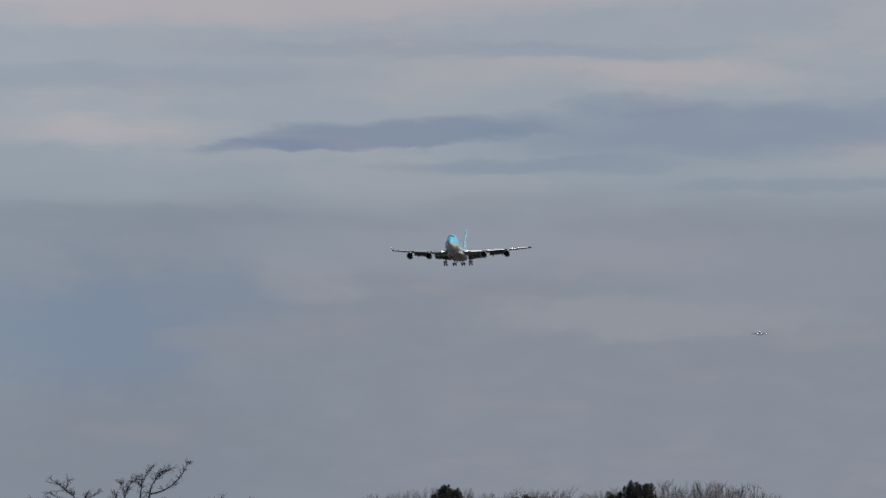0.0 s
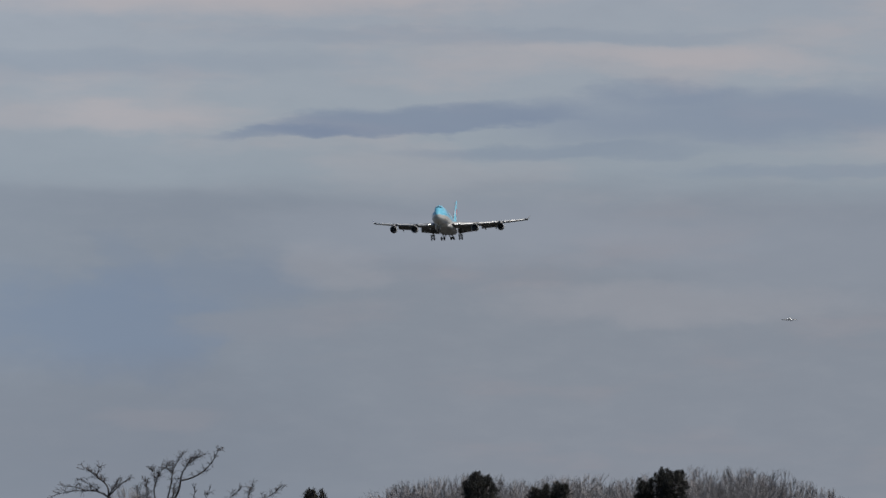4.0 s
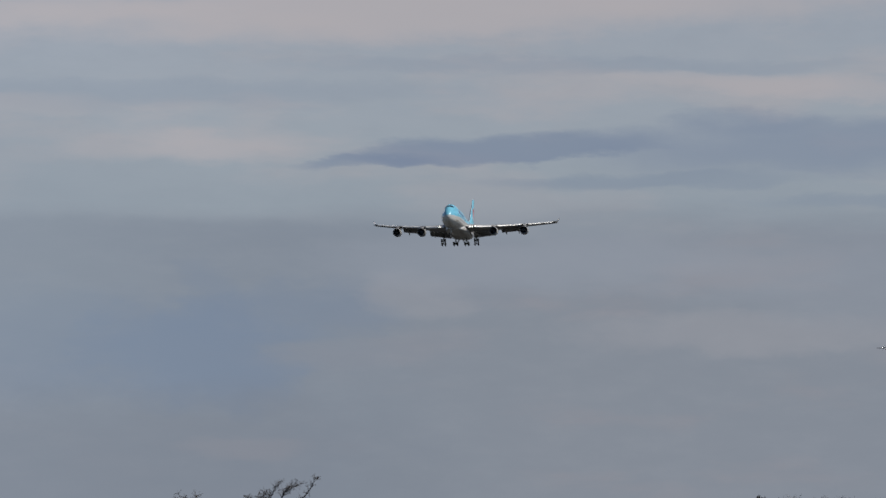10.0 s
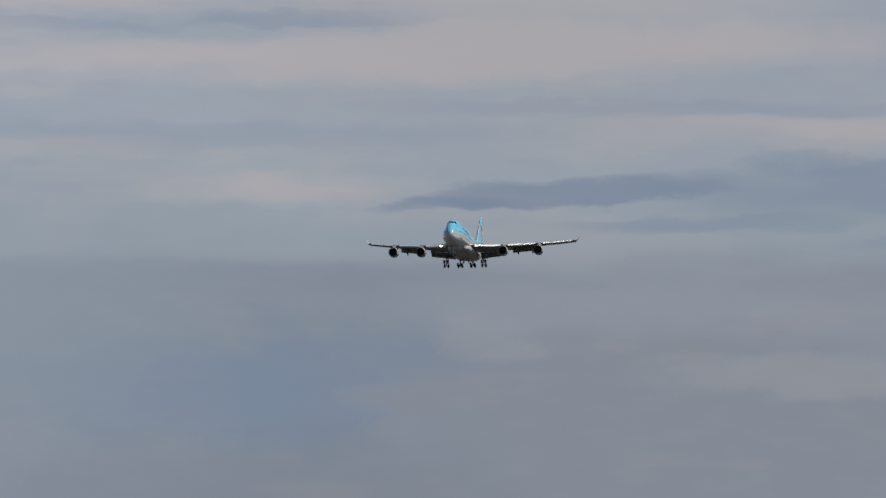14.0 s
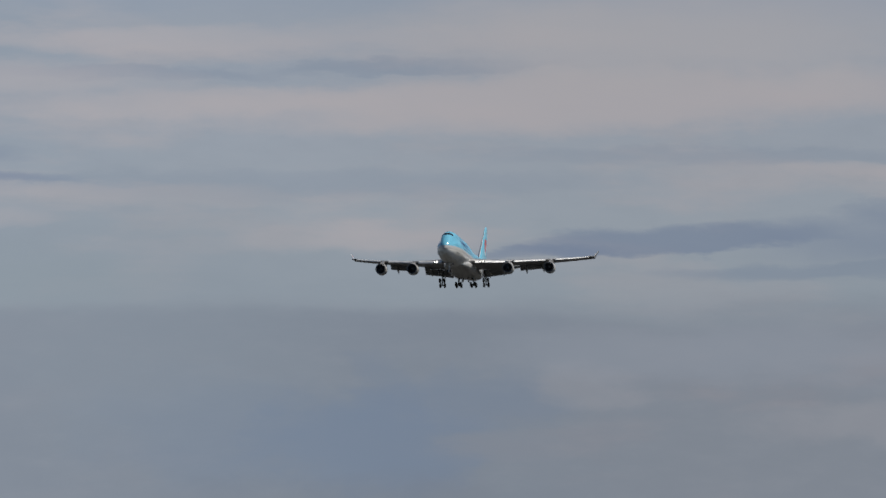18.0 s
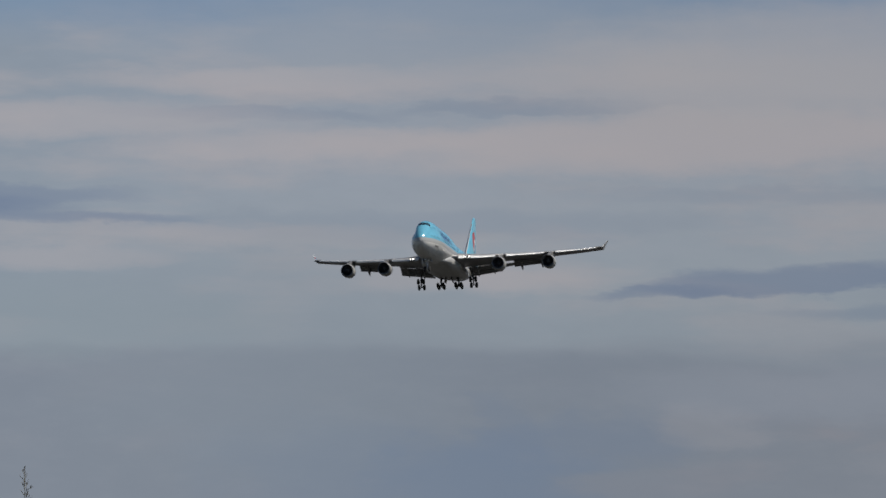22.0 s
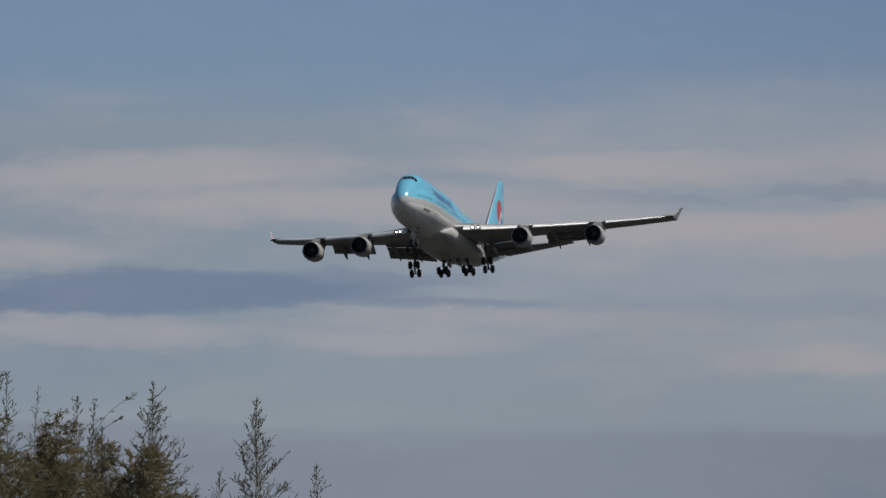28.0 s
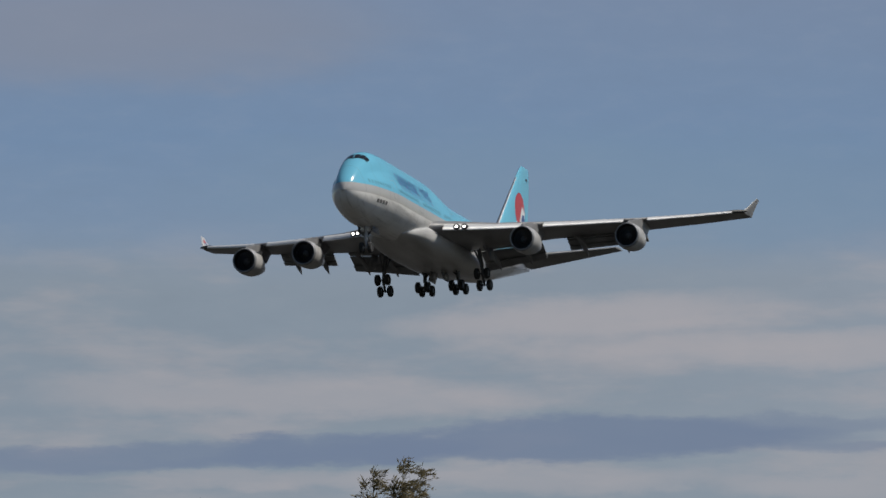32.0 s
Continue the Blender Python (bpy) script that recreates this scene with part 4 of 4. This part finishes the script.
def plume(az, tip_el, dist, seed, reach=3.0, slope=0.46, lean=0.0, power=2, full=1.0):
    """A slender top: rising side branches that lengthen downwards, set with narrow upright leaves."""
    rng = np.random.default_rng(seed)
    root, axis = stem(az, tip_el, dist, lean, power, "slender bamboo plume with sparse narrow leaves", rng.uniform(0, 6))
    rods, pos, way, size = [], [], [], []

    def twig(p, d, ln, bend, first):
        path = lambda q: p + d * ln * q + Vector((0.10 * ln * q * q, 0, -bend * ln * q * q))
        rods.append(tube([path(q) for q in (0, 0.35, 0.7, 1.0)], [0.005, 0.004, 0.003, 0.002], 4))
        k = max(2, int(ln * (1 - first) / 0.036))
        for i in range(k):
            if rng.uniform() < 0.14:
                continue
            q = first + (1 - first) * (i + rng.uniform(0.2, 1.0)) / k
            w = d * 0.8 + Vector(rng.normal(0, 0.36, 3)) + Vector((0.05, 0, 0.42))
            pos.append(path(q))
            way.append(w)
            size.append(rng.uniform(0.05, 0.09))
    n = int(reach * 21 * full)
    for i in range(n):
        down = 0.05 + reach * (i + rng.uniform(0, 0.9)) / n
        a = 2.4 * i + rng.uniform(-0.6, 0.6)
        d = Vector((math.cos(a), math.sin(a), rng.uniform(0.9, 2.0))).normalized()
        ln = min((0.05 + slope * down) * rng.uniform(0.25, 1.2), 1.25)
        bend = rng.uniform(0.0, 0.22)
        p = axis(down)
        twig(p, d, ln, bend, 0.5 if ln > 0.3 else 0.1)
        for _ in range(int(ln * 9 * full + 0.5)):
            q = rng.uniform(0.05, 0.95)
            sd = (d * 0.8 + Vector(rng.normal(0, 0.55, 3)) + Vector((0, 0, 0.35))).normalized()
            twig(p + d * ln * q + Vector((0.10 * ln * q * q, 0, -bend * ln * q * q)), sd, rng.uniform(0.08, 0.24) * min(1, 0.4 + ln), 0.1, 0.15)
    for i in range(int(10 * full) + 3):
        pos.append(axis(rng.uniform(0, 0.35)))
        way.append(Vector((rng.normal(0.1, 0.3), rng.normal(0, 0.3), 0.9)))
        size.append(rng.uniform(0.05, 0.085))
    finish(root, rods, pos, way, size, 0.15, "leaf", rng, "narrow grey-brown leaves")
    return root


def clump(az, tip_el, dist, seed, half, reach, lean=0.0, peak=0.55, fill=1.0):
    """A leafy crown: drooping fans of leaves on side branches, in lumps with gaps, combed over to one side by the wind."""
    rng = np.random.default_rng(seed)
    root, axis = stem(az, tip_el, dist, lean, 2, "dense olive-brown bamboo clump at the grove's edge", rng.uniform(0, 6))
    rods, pos, way, size = [], [], [], []
    off = Vector(rng.uniform(-50, 50, 3))
    for i in range(int(190 * half * (reach + 0.4) * fill)):
        down = 0.06 + reach * rng.uniform() ** 0.8
        a = rng.uniform(0, 2 * math.pi)
        lump = 1 + 0.55 * noise.noise(Vector((math.cos(a) * 0.8, down * 1.9, seed * 3.7)))
        wide = half * min(1.0, 0.14 + (down / (peak * reach)) ** 0.8) * lump
        r = wide * math.sqrt(rng.uniform(0.02, 1))
        c = axis(down) + Vector((math.cos(a) * r, math.sin(a) * r, 0))
        if noise.noise(c * 2.1 + off) < -0.22 and down > 0.25:
            continue
        foot = axis(down + 0.12 + r * rng.uniform(0.3, 0.9))
        mid = foot.lerp(c, 0.55) + Vector((0, 0, 0.06 + 0.1 * r))
        if i % 2 == 0 or r > 0.8 * wide:
            rods.append(tube([foot, mid, c], [0.007, 0.005, 0.003], 4))
        out = (c - mid).normalized()
        fan = (out * 0.75 + Vector((0.5, 0, 0.08)) + Vector(rng.normal(0, 0.28, 3))).normalized()
        for _ in range(17):
            q = rng.uniform(0, 1)
            pos.append(c + fan * (0.30 * q - 0.08) + Vector((0, 0, -0.06 * q * q)) + Vector(rng.normal(0, 0.022, 3)))
            way.append(fan + Vector(rng.normal(0, 0.34, 3)) + Vector((0, 0, -0.15 + 0.3 * rng.uniform())))
            size.append(rng.uniform(0.075, 0.145))
    for i in range(16):
        pos.append(axis(rng.uniform(0, 0.4)) + Vector(rng.normal(0, 0.02, 3)))
        way.append(Vector((rng.normal(0.25, 0.35), rng.normal(0, 0.3), 0.8)))
        size.append(rng.uniform(0.07, 0.11))
    finish(root, rods, pos, way, size, 0.115, "olive", rng, "narrow olive-brown leaves")
    return root


def sprig(az, tip_el, dist, seed, lean, power, leaves=16):
    """A nearly bare arching stem with a tuft of leaves at its tip."""
    rng = np.random.default_rng(seed)
    root, axis = stem(az, tip_el, dist, lean, power, "nearly bare arching bamboo stem with a tuft at its tip", 0.3)
    rods, pos, way, size = [], [], [], []
    for i in range(leaves):
        down = rng.uniform(0, 0.10) if i < leaves * 0.75 else rng.uniform(0.25, 1.4)
        p = axis(down)
        w = (axis(max(0, down - 0.1)) - axis(down + 0.1)).normalized() + Vector(rng.normal(0, 0.45, 3))
        rods.append(tube([p, p + w * 0.06], [0.005, 0.003], 4))
        pos.append(p + w * 0.04)
        way.append(w)
        size.append(rng.uniform(0.08, 0.13))
    finish(root, rods, pos, way, size, 0.14, "leaf", rng, "narrow grey-brown leaves")
    return root


D = 140
# plumes along the grove's edge, from its thin end: bearing, height of the tip, distance, seed, ...
plume(6.62, 3.12, D, 1, 1.6, 0.3, full=0.7)
plume(6.85, 3.02, D, 2, 1.6, 0.3, full=0.7)
plume(7.29, 3.52, D - 3, 3, 2.0, 0.34, full=0.8)
plume(7.12, 3.24, D + 3, 30, 1.8, 0.34, full=0.7)
plume(7.885, 4.25, D, 4, 2.8, 0.40, -0.35, full=1.1)
plume(8.385, 4.81, D - 2, 5, 3.8, 0.47, 0.15, full=1.3)
plume(8.70, 4.20, D + 4, 6, 2.4, 0.46)
plume(8.90, 4.08, D + 3, 31, 2.4, 0.46)
plume(9.265, 4.95, D - 4, 7, 3.4, 0.46, full=1.25)
sprig(9.435, 4.83, D + 2, 41, 1.0, 30)
sprig(9.55, 4.64, D + 2, 42, 0.9, 30, 12)
plume(9.70, 4.57, D - 1, 39, 2.6, 0.42)
plume(9.76, 4.80, D + 3, 10, 2.6, 0.40, 0.5, full=0.8)
plume(9.90, 4.83, D - 1, 11, 3.0, 0.42, 0.4)
plume(10.24, 4.90, D + 4, 38, 2.4, 0.36, 0.3, full=0.55)
plume(10.50, 5.03, D + 2, 14, 3.4, 0.30, full=0.8)
plume(10.64, 4.80, D + 1, 15, 3.0, 0.34, full=0.8)
plume(11.33, 4.86, D + 3, 19, 2.4, 0.36, full=0.7)
plume(11.81, 5.19, D + 1, 20, 2.6, 0.26, -1.5, full=0.6)
plume(11.60, 4.72, D + 2, 21, 2.2, 0.36, full=0.7)
plume(12.95, 4.90, D, 25, 2.4, 0.35, full=0.8)
# leafy crowns
clump(10.07, 4.70, D - 6, 12, 0.42, 1.9, 0.5, 0.5, 1.25)
clump(10.20, 4.50, D - 5, 32, 0.40, 1.6)
clump(9.36, 4.42, D - 5, 9, 0.48, 1.9, 0.1, 0.4, 1.3)
clump(9.69, 4.46, D - 4, 13, 0.40, 1.8)
clump(10.955, 5.535, D - 8, 16, 0.52, 3.4, 0.25, 0.9, 1.3)
clump(10.815, 5.47, D - 7, 18, 0.32, 2.6, 0.5, 0.9, 0.6)
clump(11.225, 5.47, D - 6, 17, 0.36, 2.9, -0.2, 0.7, 0.8)
clump(10.66, 4.95, D - 6, 44, 0.46, 1.5, 0.9, 0.45, 0.5)
sprig(11.30, 5.32, D - 4, 45, -0.9, 14, 26)
sprig(10.54, 5.00, D - 5, 46, 1.1, 26, 30)
clump(11.96, 4.93, D - 6, 22, 0.50, 2.2, 0.2, 0.5, 1.1)
clump(12.25, 4.90, D, 23, 0.34, 1.6, 0.3)
clump(12.685, 5.16, D - 5, 24, 0.50, 2.4, 0.0, 0.5, 1.15)
# the thicket under them
for i in range(17):
    az = 9.08 + 0.215 * i
    crest = float(np.interp(az, (9.0, 9.3, 10.0, 10.7, 11.8, 12.7), (3.98, 4.18, 4.22, 4.46, 4.42, 4.36)))
    clump(az + 0.05 * math.sin(i * 2.3), crest + 0.07 * math.sin(i * 1.7), D - 3 + 4 * math.sin(i * 2.9), 60 + i, 0.62, 1.7, 0.2, 0.3, 1.0)


def bow(p, q, sag, side, n=6):
    """A curved line from p to q."""
    return [p.lerp(q, k / n) + Vector((side, 0, sag)) * (4 * k / n * (1 - k / n)) for k in range(n + 1)]


def branching_tree(dist):
    """The bare tree that stands alone: forking limbs whose ends spread into flat fans of fine twigs."""
    rng = np.random.default_rng(5)
    base = toward(2.76, 0, dist)
    root = new("bare_tree")
    root.location = (base.x, base.y, 0)
    tagged(root, "leafless dark tree with fine fanned twigs and one long leaning limb", "tree")

    def at(a, e):
        p = toward(a, e - 0.03, dist)
        return Vector((p.x - base.x, p.y - base.y, p.z))
    fork, crotch = at(2.75, 1.80), at(2.80, 1.45)
    v, f = tube([(0, 0, -0.1), (0.05, 0.05, 1.5), crotch * 0.6, crotch, fork], [0.26, 0.2, 0.17, 0.14, 0.07], 10)
    solid("trunk", v, f, "bark", root)
    fine = []

    def fan(p, d, ln):
        """A twig that ends in a spread of thinner ones."""
        side = Vector((d.z, 0, -d.x)) * rng.uniform(-0.3, 0.3)
        q = p + (d + side).normalized() * ln
        fine.append(tube([p, p.lerp(q, 0.5) + Vector(rng.normal(0, 0.012, 3)), q], [0.0075, 0.0065, 0.005], 4))
        for k in range(4):
            w = (d * 0.5 + Vector((rng.normal(0, 0.85), rng.normal(0, 0.6), rng.normal(0.05, 0.6)))).normalized()
            e = p.lerp(q, 0.8) + w * rng.uniform(0.06, 0.15)
            fine.append(tube([p.lerp(q, rng.uniform(0.3, 1.0)), e + Vector((0, 0, 0.015)), e + w * 0.035 - Vector((0, 0, 0.012))], [0.0058, 0.005, 0.0035], 3))

    def limb(pts, thick, thin, bare=0.35, spacing=0.036, reach=0.22):
        r = [0.62 * (thick + (thin - thick) * i / (len(pts) - 1)) for i in range(len(pts))]
        v, f = tube(pts, r, 7)
        solid("limb", v, f, "bark", root)
        total = sum((b - a).length for a, b in zip(pts, pts[1:]))
        along = 0.0
        for a, b in zip(pts, pts[1:]):
            step = (b - a).length
            for _ in range(max(1, int(step / spacing))):
                q = (along + rng.uniform(0, step)) / total
                if q < bare:
                    continue
                d = ((b - a).normalized() * 0.8 + Vector((rng.normal(0, 0.55), rng.normal(0, 0.6), abs(rng.normal(0.1, 0.5))))).normalized()
                fan(a.lerp(b, rng.uniform(0, 1)), d, reach * rng.uniform(0.4, 1.1))
            along += step
        fan(pts[-1], (pts[-1] - pts[-2]).normalized(), reach * 0.6)
        return pts

    # the long leaning limb and its upper fork
    knee = at(2.60, 2.06)
    limb(bow(fork, knee, -0.03, 0.12), 0.06, 0.045, 0.9)
    limb(bow(knee, at(2.29, 2.30), -0.16, 0.12, 8), 0.045, 0.014, 0.3, 0.06)
    limb(bow(knee, at(2.42, 2.27), 0.06, -0.14), 0.034, 0.012, 0.2, 0.06)
    limb(bow(at(2.56, 2.15), at(2.48, 2.25), 0.04, -0.06), 0.022, 0.010, 0.2)
    # upright limbs beside it
    rise = limb(bow(fork, at(2.67, 2.12), 0, 0.05), 0.045, 0.026, 0.75)
    limb(bow(rise[-1], at(2.585, 2.27), 0, -0.04), 0.024, 0.008, 0.1)
    limb(bow(rise[-1], at(2.72, 2.18), 0.03, -0.05), 0.02, 0.010, 0.1)
    left = limb(bow(fork, at(2.80, 2.07), 0.0, -0.16), 0.04, 0.025, 0.75)
    limb(bow(left[-1], at(2.84, 2.15), 0.02, -0.03), 0.02, 0.010, 0.0)
    limb(bow(left[-1], at(2.74, 2.16), 0.06, 0.0), 0.02, 0.010, 0.0)
    limb(bow(fork, at(2.66, 2.00), 0, 0.1), 0.03, 0.012, 0.4)
    # the flat spreading side
    far = limb(bow(crotch, at(3.21, 1.92), 0.10, 0.1), 0.09, 0.05, 0.9)
    top = limb(bow(far[-1], at(3.30, 2.08), 0.05, 0.12), 0.045, 0.028, 0.5)
    limb(bow(top[-1], at(3.29, 2.16), 0, -0.02), 0.024, 0.010, 0.1)
    limb(bow(top[-1], at(3.41, 2.15), 0.05, 0), 0.022, 0.009, 0.1)
    limb(bow(far[-1], at(3.06, 2.06), 0.06, 0.03), 0.04, 0.012, 0.25, 0.06)
    limb(bow(far[-1], at(3.14, 2.04), 0.02, 0.0), 0.03, 0.010, 0.3)
    low = limb(bow(far[-1], at(3.40, 1.97), 0.08, 0), 0.04, 0.026, 0.3)
    limb(bow(low[-1], at(3.66, 1.935), 0.05, 0), 0.026, 0.008, 0.1, 0.07)
    limb(bow(low[-1], at(3.56, 2.01), 0.04, 0), 0.022, 0.009, 0.1, 0.06)
    limb(bow(low[2], at(3.44, 2.06), 0.03, 0), 0.024, 0.010, 0.1, 0.06)
    limb(bow(crotch, at(2.97, 1.98), 0.0, -0.05), 0.045, 0.012, 0.6, 0.04)
    limb(bow(crotch, at(2.89, 2.04), 0.0, -0.05), 0.04, 0.010, 0.6)
    # low limbs that stretch out on the other side
    arm = limb(bow(crotch, at(2.30, 1.80), 0.05, 0), 0.08, 0.04, 0.7)
    limb(bow(arm[3], at(2.48, 1.96), 0, 0), 0.03, 0.010, 0.2, 0.07)
    limb(bow(arm[4], at(2.36, 1.97), 0, 0), 0.03, 0.010, 0.2, 0.07)
    tail = limb(bow(arm[-1], at(2.05, 1.82), 0.02, 0), 0.04, 0.026, 0.4)
    limb(bow(arm[-1], at(2.10, 1.98), 0.03, 0), 0.024, 0.010, 0.1, 0.06)
    limb(bow(tail[-1], at(2.0, 2.0), 0.0, -0.03), 0.022, 0.008, 0.2)
    limb(bow(tail[-1], at(1.76, 1.995), -0.02, 0.03), 0.026, 0.008, 0.2, 0.05)
    v, f = merged(fine)
    tagged(solid("twig_work", v, f, "twiglet", root, "fine dark twigs"), kind="stuff")
    return root


branching_tree(200)


def limb_lines(rng, p, d, length, radius, depth, out, spread=0.6, lift=0.15, twigs=4):
    """A limb, and from it smaller ones, as lines of points with radii."""
    n = 4
    pts, r = [p.copy()], [radius]
    q, w = p.copy(), d.normalized()
    for i in range(n):
        w = (w + Vector(rng.normal(0, 0.12, 3)) + Vector((0, 0, lift * 0.3))).normalized()
        q = q + w * (length / n)
        pts.append(q.copy())
        r.append(radius * (1 - 0.55 * (i + 1) / n))
    out.append((pts, r, depth))
    if depth == 0:
        return
    for k in range(3 if depth > 1 else twigs):
        i = min(n, 1 + int(rng.uniform(0.2, 1) * n))
        nd = (w + Vector(rng.normal(0, spread, 3)) + Vector((0, 0, lift))).normalized()
        limb_lines(rng, pts[i], nd, length * rng.uniform(0.45, 0.72), r[i] * 0.6, depth - 1, out, spread, lift, twigs)


def wood_tree(seed, h):
    """A leafless broadleaf tree of the far wood: limbs that rise and spread like a vase into fine twigs."""
    rng = np.random.default_rng(seed)
    root = new("woodland_tree")
    tagged(root, "leafless grey-brown woodland tree in a far row", "tree", "far row of bare trees")
    v, f = tube([(0, 0, -0.2), (0.1, 0, h * 0.3), (0, 0.1, h * 0.7)], [0.24, 0.19, 0.12], 8)
    solid("trunk", v, f, "bark", root)
    lines = []
    for k in range(9):
        a = 2 * math.pi * (k + rng.uniform(0, 0.7)) / 9
        z = h * rng.uniform(0.60, 0.76)
        limb_lines(rng, Vector((0, 0, z)), Vector((math.cos(a) * 0.42, math.sin(a) * 0.42, rng.uniform(0.9, 1.4))), h * rng.uniform(0.12, 0.16), 0.055, 3, lines, 0.34, 0.22, 9)
    ends = sorted(p.z for q, _, d in lines if d == 0 for p in q)
    k = h / ends[int(len(ends) * 0.96)]
    lines = [(q, r, d) for q, r, d in lines if q[-1].z * k < h * (1.03 - 0.012 * (q[-1].x ** 2 + q[-1].y ** 2))]
    big = [tube(q, r, 5) for q, r, d in lines if d >= 2]
    small = [tube([q[0], q[2], q[4]], [max(r[0] * 0.8, 0.010), max(r[2] * 0.7, 0.008), 0.005], 3) for q, r, d in lines if d < 2]
    for name, pieces, mat in (("limb_work", big, "twig"), ("twig_work", small, "twig")):
        v, f = merged(pieces)
        tagged(solid(name, [Vector((p.x, p.y, p.z * k)) for p in v], f, mat, root), kind="stuff")
    return root


def pine(seed, h, w):
    """A dark conifer: an upright crown of crowded needle plumes with spires at its top."""
    rng = np.random.default_rng(seed)
    root = new("pine_tree")
    tagged(root, "dark green pine rising above the bare wood", "tree", "pines in the far wood")
    v, f = tube([(0, 0, -0.2), (0.1, 0, h * 0.5), (0, 0, h * 0.97)], [0.3, 0.2, 0.04], 8)
    solid("trunk", v, f, "bark", root)
    pos, way, rods = [], [], []
    for k in range(120):
        q = (k + rng.uniform(0, 1)) / 120
        z = h - 0.25 - 4.6 * (1 - q)
        a = rng.uniform(0, 2 * math.pi)
        ln = min(w, 0.16 + w * 1.1 * ((h - z) / (1.5 * w)) ** 0.6) * math.sqrt(rng.uniform(0.15, 1))
        d = Vector((math.cos(a), math.sin(a), 0.35))
        p0 = Vector((0, 0, z))
        tip = p0 + d * ln
        rods.append(tube([p0, tip], [0.05, 0.02], 4))
        tall = rng.uniform(0.18, 0.42)
        for _ in range(210):
            u = rng.uniform(0, 1)
            r = 0.17 * (1 - u) + 0.03
            pos.append(tip + Vector((rng.normal(0, r), rng.normal(0, r), -0.2 + (tall + 0.2) * u)))
            way.append(Vector(rng.normal(0, 0.6, 3)) + Vector((0, 0, 0.8)))
    v, f = merged(rods)
    solid("branchwork", v, f, "bark", root)
    leaf_mesh("crown", [p[:] for p in pos], [w2[:] for w2 in way], rng.uniform(0.12, 0.22, len(pos)), 0.09, "needle", root, rng, "dark green needle clumps")
    return root


def stand(ob, az, dist):
    p = toward(az, 0, dist)
    ob.location = (p.x, p.y, 0)


FAR = 400
for az, el, w, s in ((0.087, 2.07, 0.92, 31), (-0.44, 1.965, 0.5, 35), (-0.60, 1.985, 0.45, 36), (-1.316, 2.02, 0.42, 33), (-1.535, 2.11, 0.95, 32), (1.448, 1.925, 0.6, 34)):
    stand(pine(s, toward(az, el, FAR - 15).z, w), az, FAR - 15)
models = [wood_tree(40 + i, 14.6) for i in range(5)]
wood = random.Random(3)
row = []
for i in range(90):
    az = 0.92 - i * 0.0435
    crest = float(np.interp(az, (-3.0, -2.83, -2.59, -2.40, -1.88, -1.2, -0.88, -0.23, 0.48, 0.79, 0.92), (1.88, 1.955, 2.045, 2.09, 2.105, 2.045, 2.075, 2.045, 2.04, 1.985, 1.92)))
    row.append((az + wood.uniform(-0.03, 0.03), crest + wood.uniform(-0.10, 0.012), FAR + wood.uniform(0, 50)))
row += [(2.96 + 0.035 * i, 1.95 - 0.012 * i, FAR + 20) for i in range(3)]
for i, (az, el, d) in enumerate(row):
    p = toward(az, el, d)
    size = p.z / 14.6
    if i < 5:
        t = models[i]
    else:
        t = copy_thing(models[i % 5], Matrix())
    t.matrix_basis = Matrix.LocRotScale((p.x, p.y, 0), Euler((0, 0, wood.uniform(0, 6.28))), (size, size, size))


# ---------------------------------------------------------------- what moves


def motions():
    # the airliner comes down its straight approach, rocking and nodding a little
    start, speed = Vector((-0.00, 3015.64, 215.58 + 1.7)), Vector((-4.258, -71.836, -3.762))
    rolls = [(0, 0.00), (1, 0.10), (2, 0.20), (3, 0.22), (6, 0.24), (7, 0.03), (8, -0.23), (9, -0.41), (10, -0.46), (11, -0.43), (12, -0.40), (13, -0.50), (14, -0.57), (17, -0.59), (18, -1.04), (19, -0.91), (20, -0.09), (21, 0.66), (22, 0.89), (23, 0.31), (24, -0.76), (25, -0.42), (28, 1.05), (29, 1.30), (30, 1.31), (31, 0.99), (32, 0.60)]
    pitches = [(0, 0.0), (23, 0.0), (25, -0.3), (28, -0.55), (29, -0.85), (30, -0.9), (31, -0.35), (32, 0.1)]
    heaves = [(0, 0.0), (30, 0.0), (31, 0.33), (32, 0.15)]
    rt, rv = zip(*rolls)
    rows = []
    for i in range(65):
        t = i * 0.5
        p = start + speed * t + Vector((0, 0, curve_at(t, heaves)))
        rows.append((t, pose(*p, 0.95 + float(np.interp(t, rt, rv)), -2.42 + curve_at(t, pitches), -96.37)))
    walk(plane, rows)
    a, b = toward(-2.555, 3.385, 4650), toward(-2.47, 3.41, 4350)
    walk(jet, [(0, pose(*a, 0, -2, -92)), (10, pose(*a.lerp(b, 0.31), 0, -2, -92)), (32, pose(*b, 0, -2, -92))])
    # the clouds drift slowly
    drift = [(0, -0.22, 0.0), (6, -0.13, 0.0), (9, -0.08, 0.0), (13, 0.0, 0.0), (19, 0.0, 0.0), (23, 0.01, 0.0), (28, 0.08, 0.0), (30, 0.13, 0.0), (32, 0.17, 0.0)]
    walk(sky_backdrop, [(t, pose(*EYE, 0, 0, a)) for t, a, e in drift])


motions()
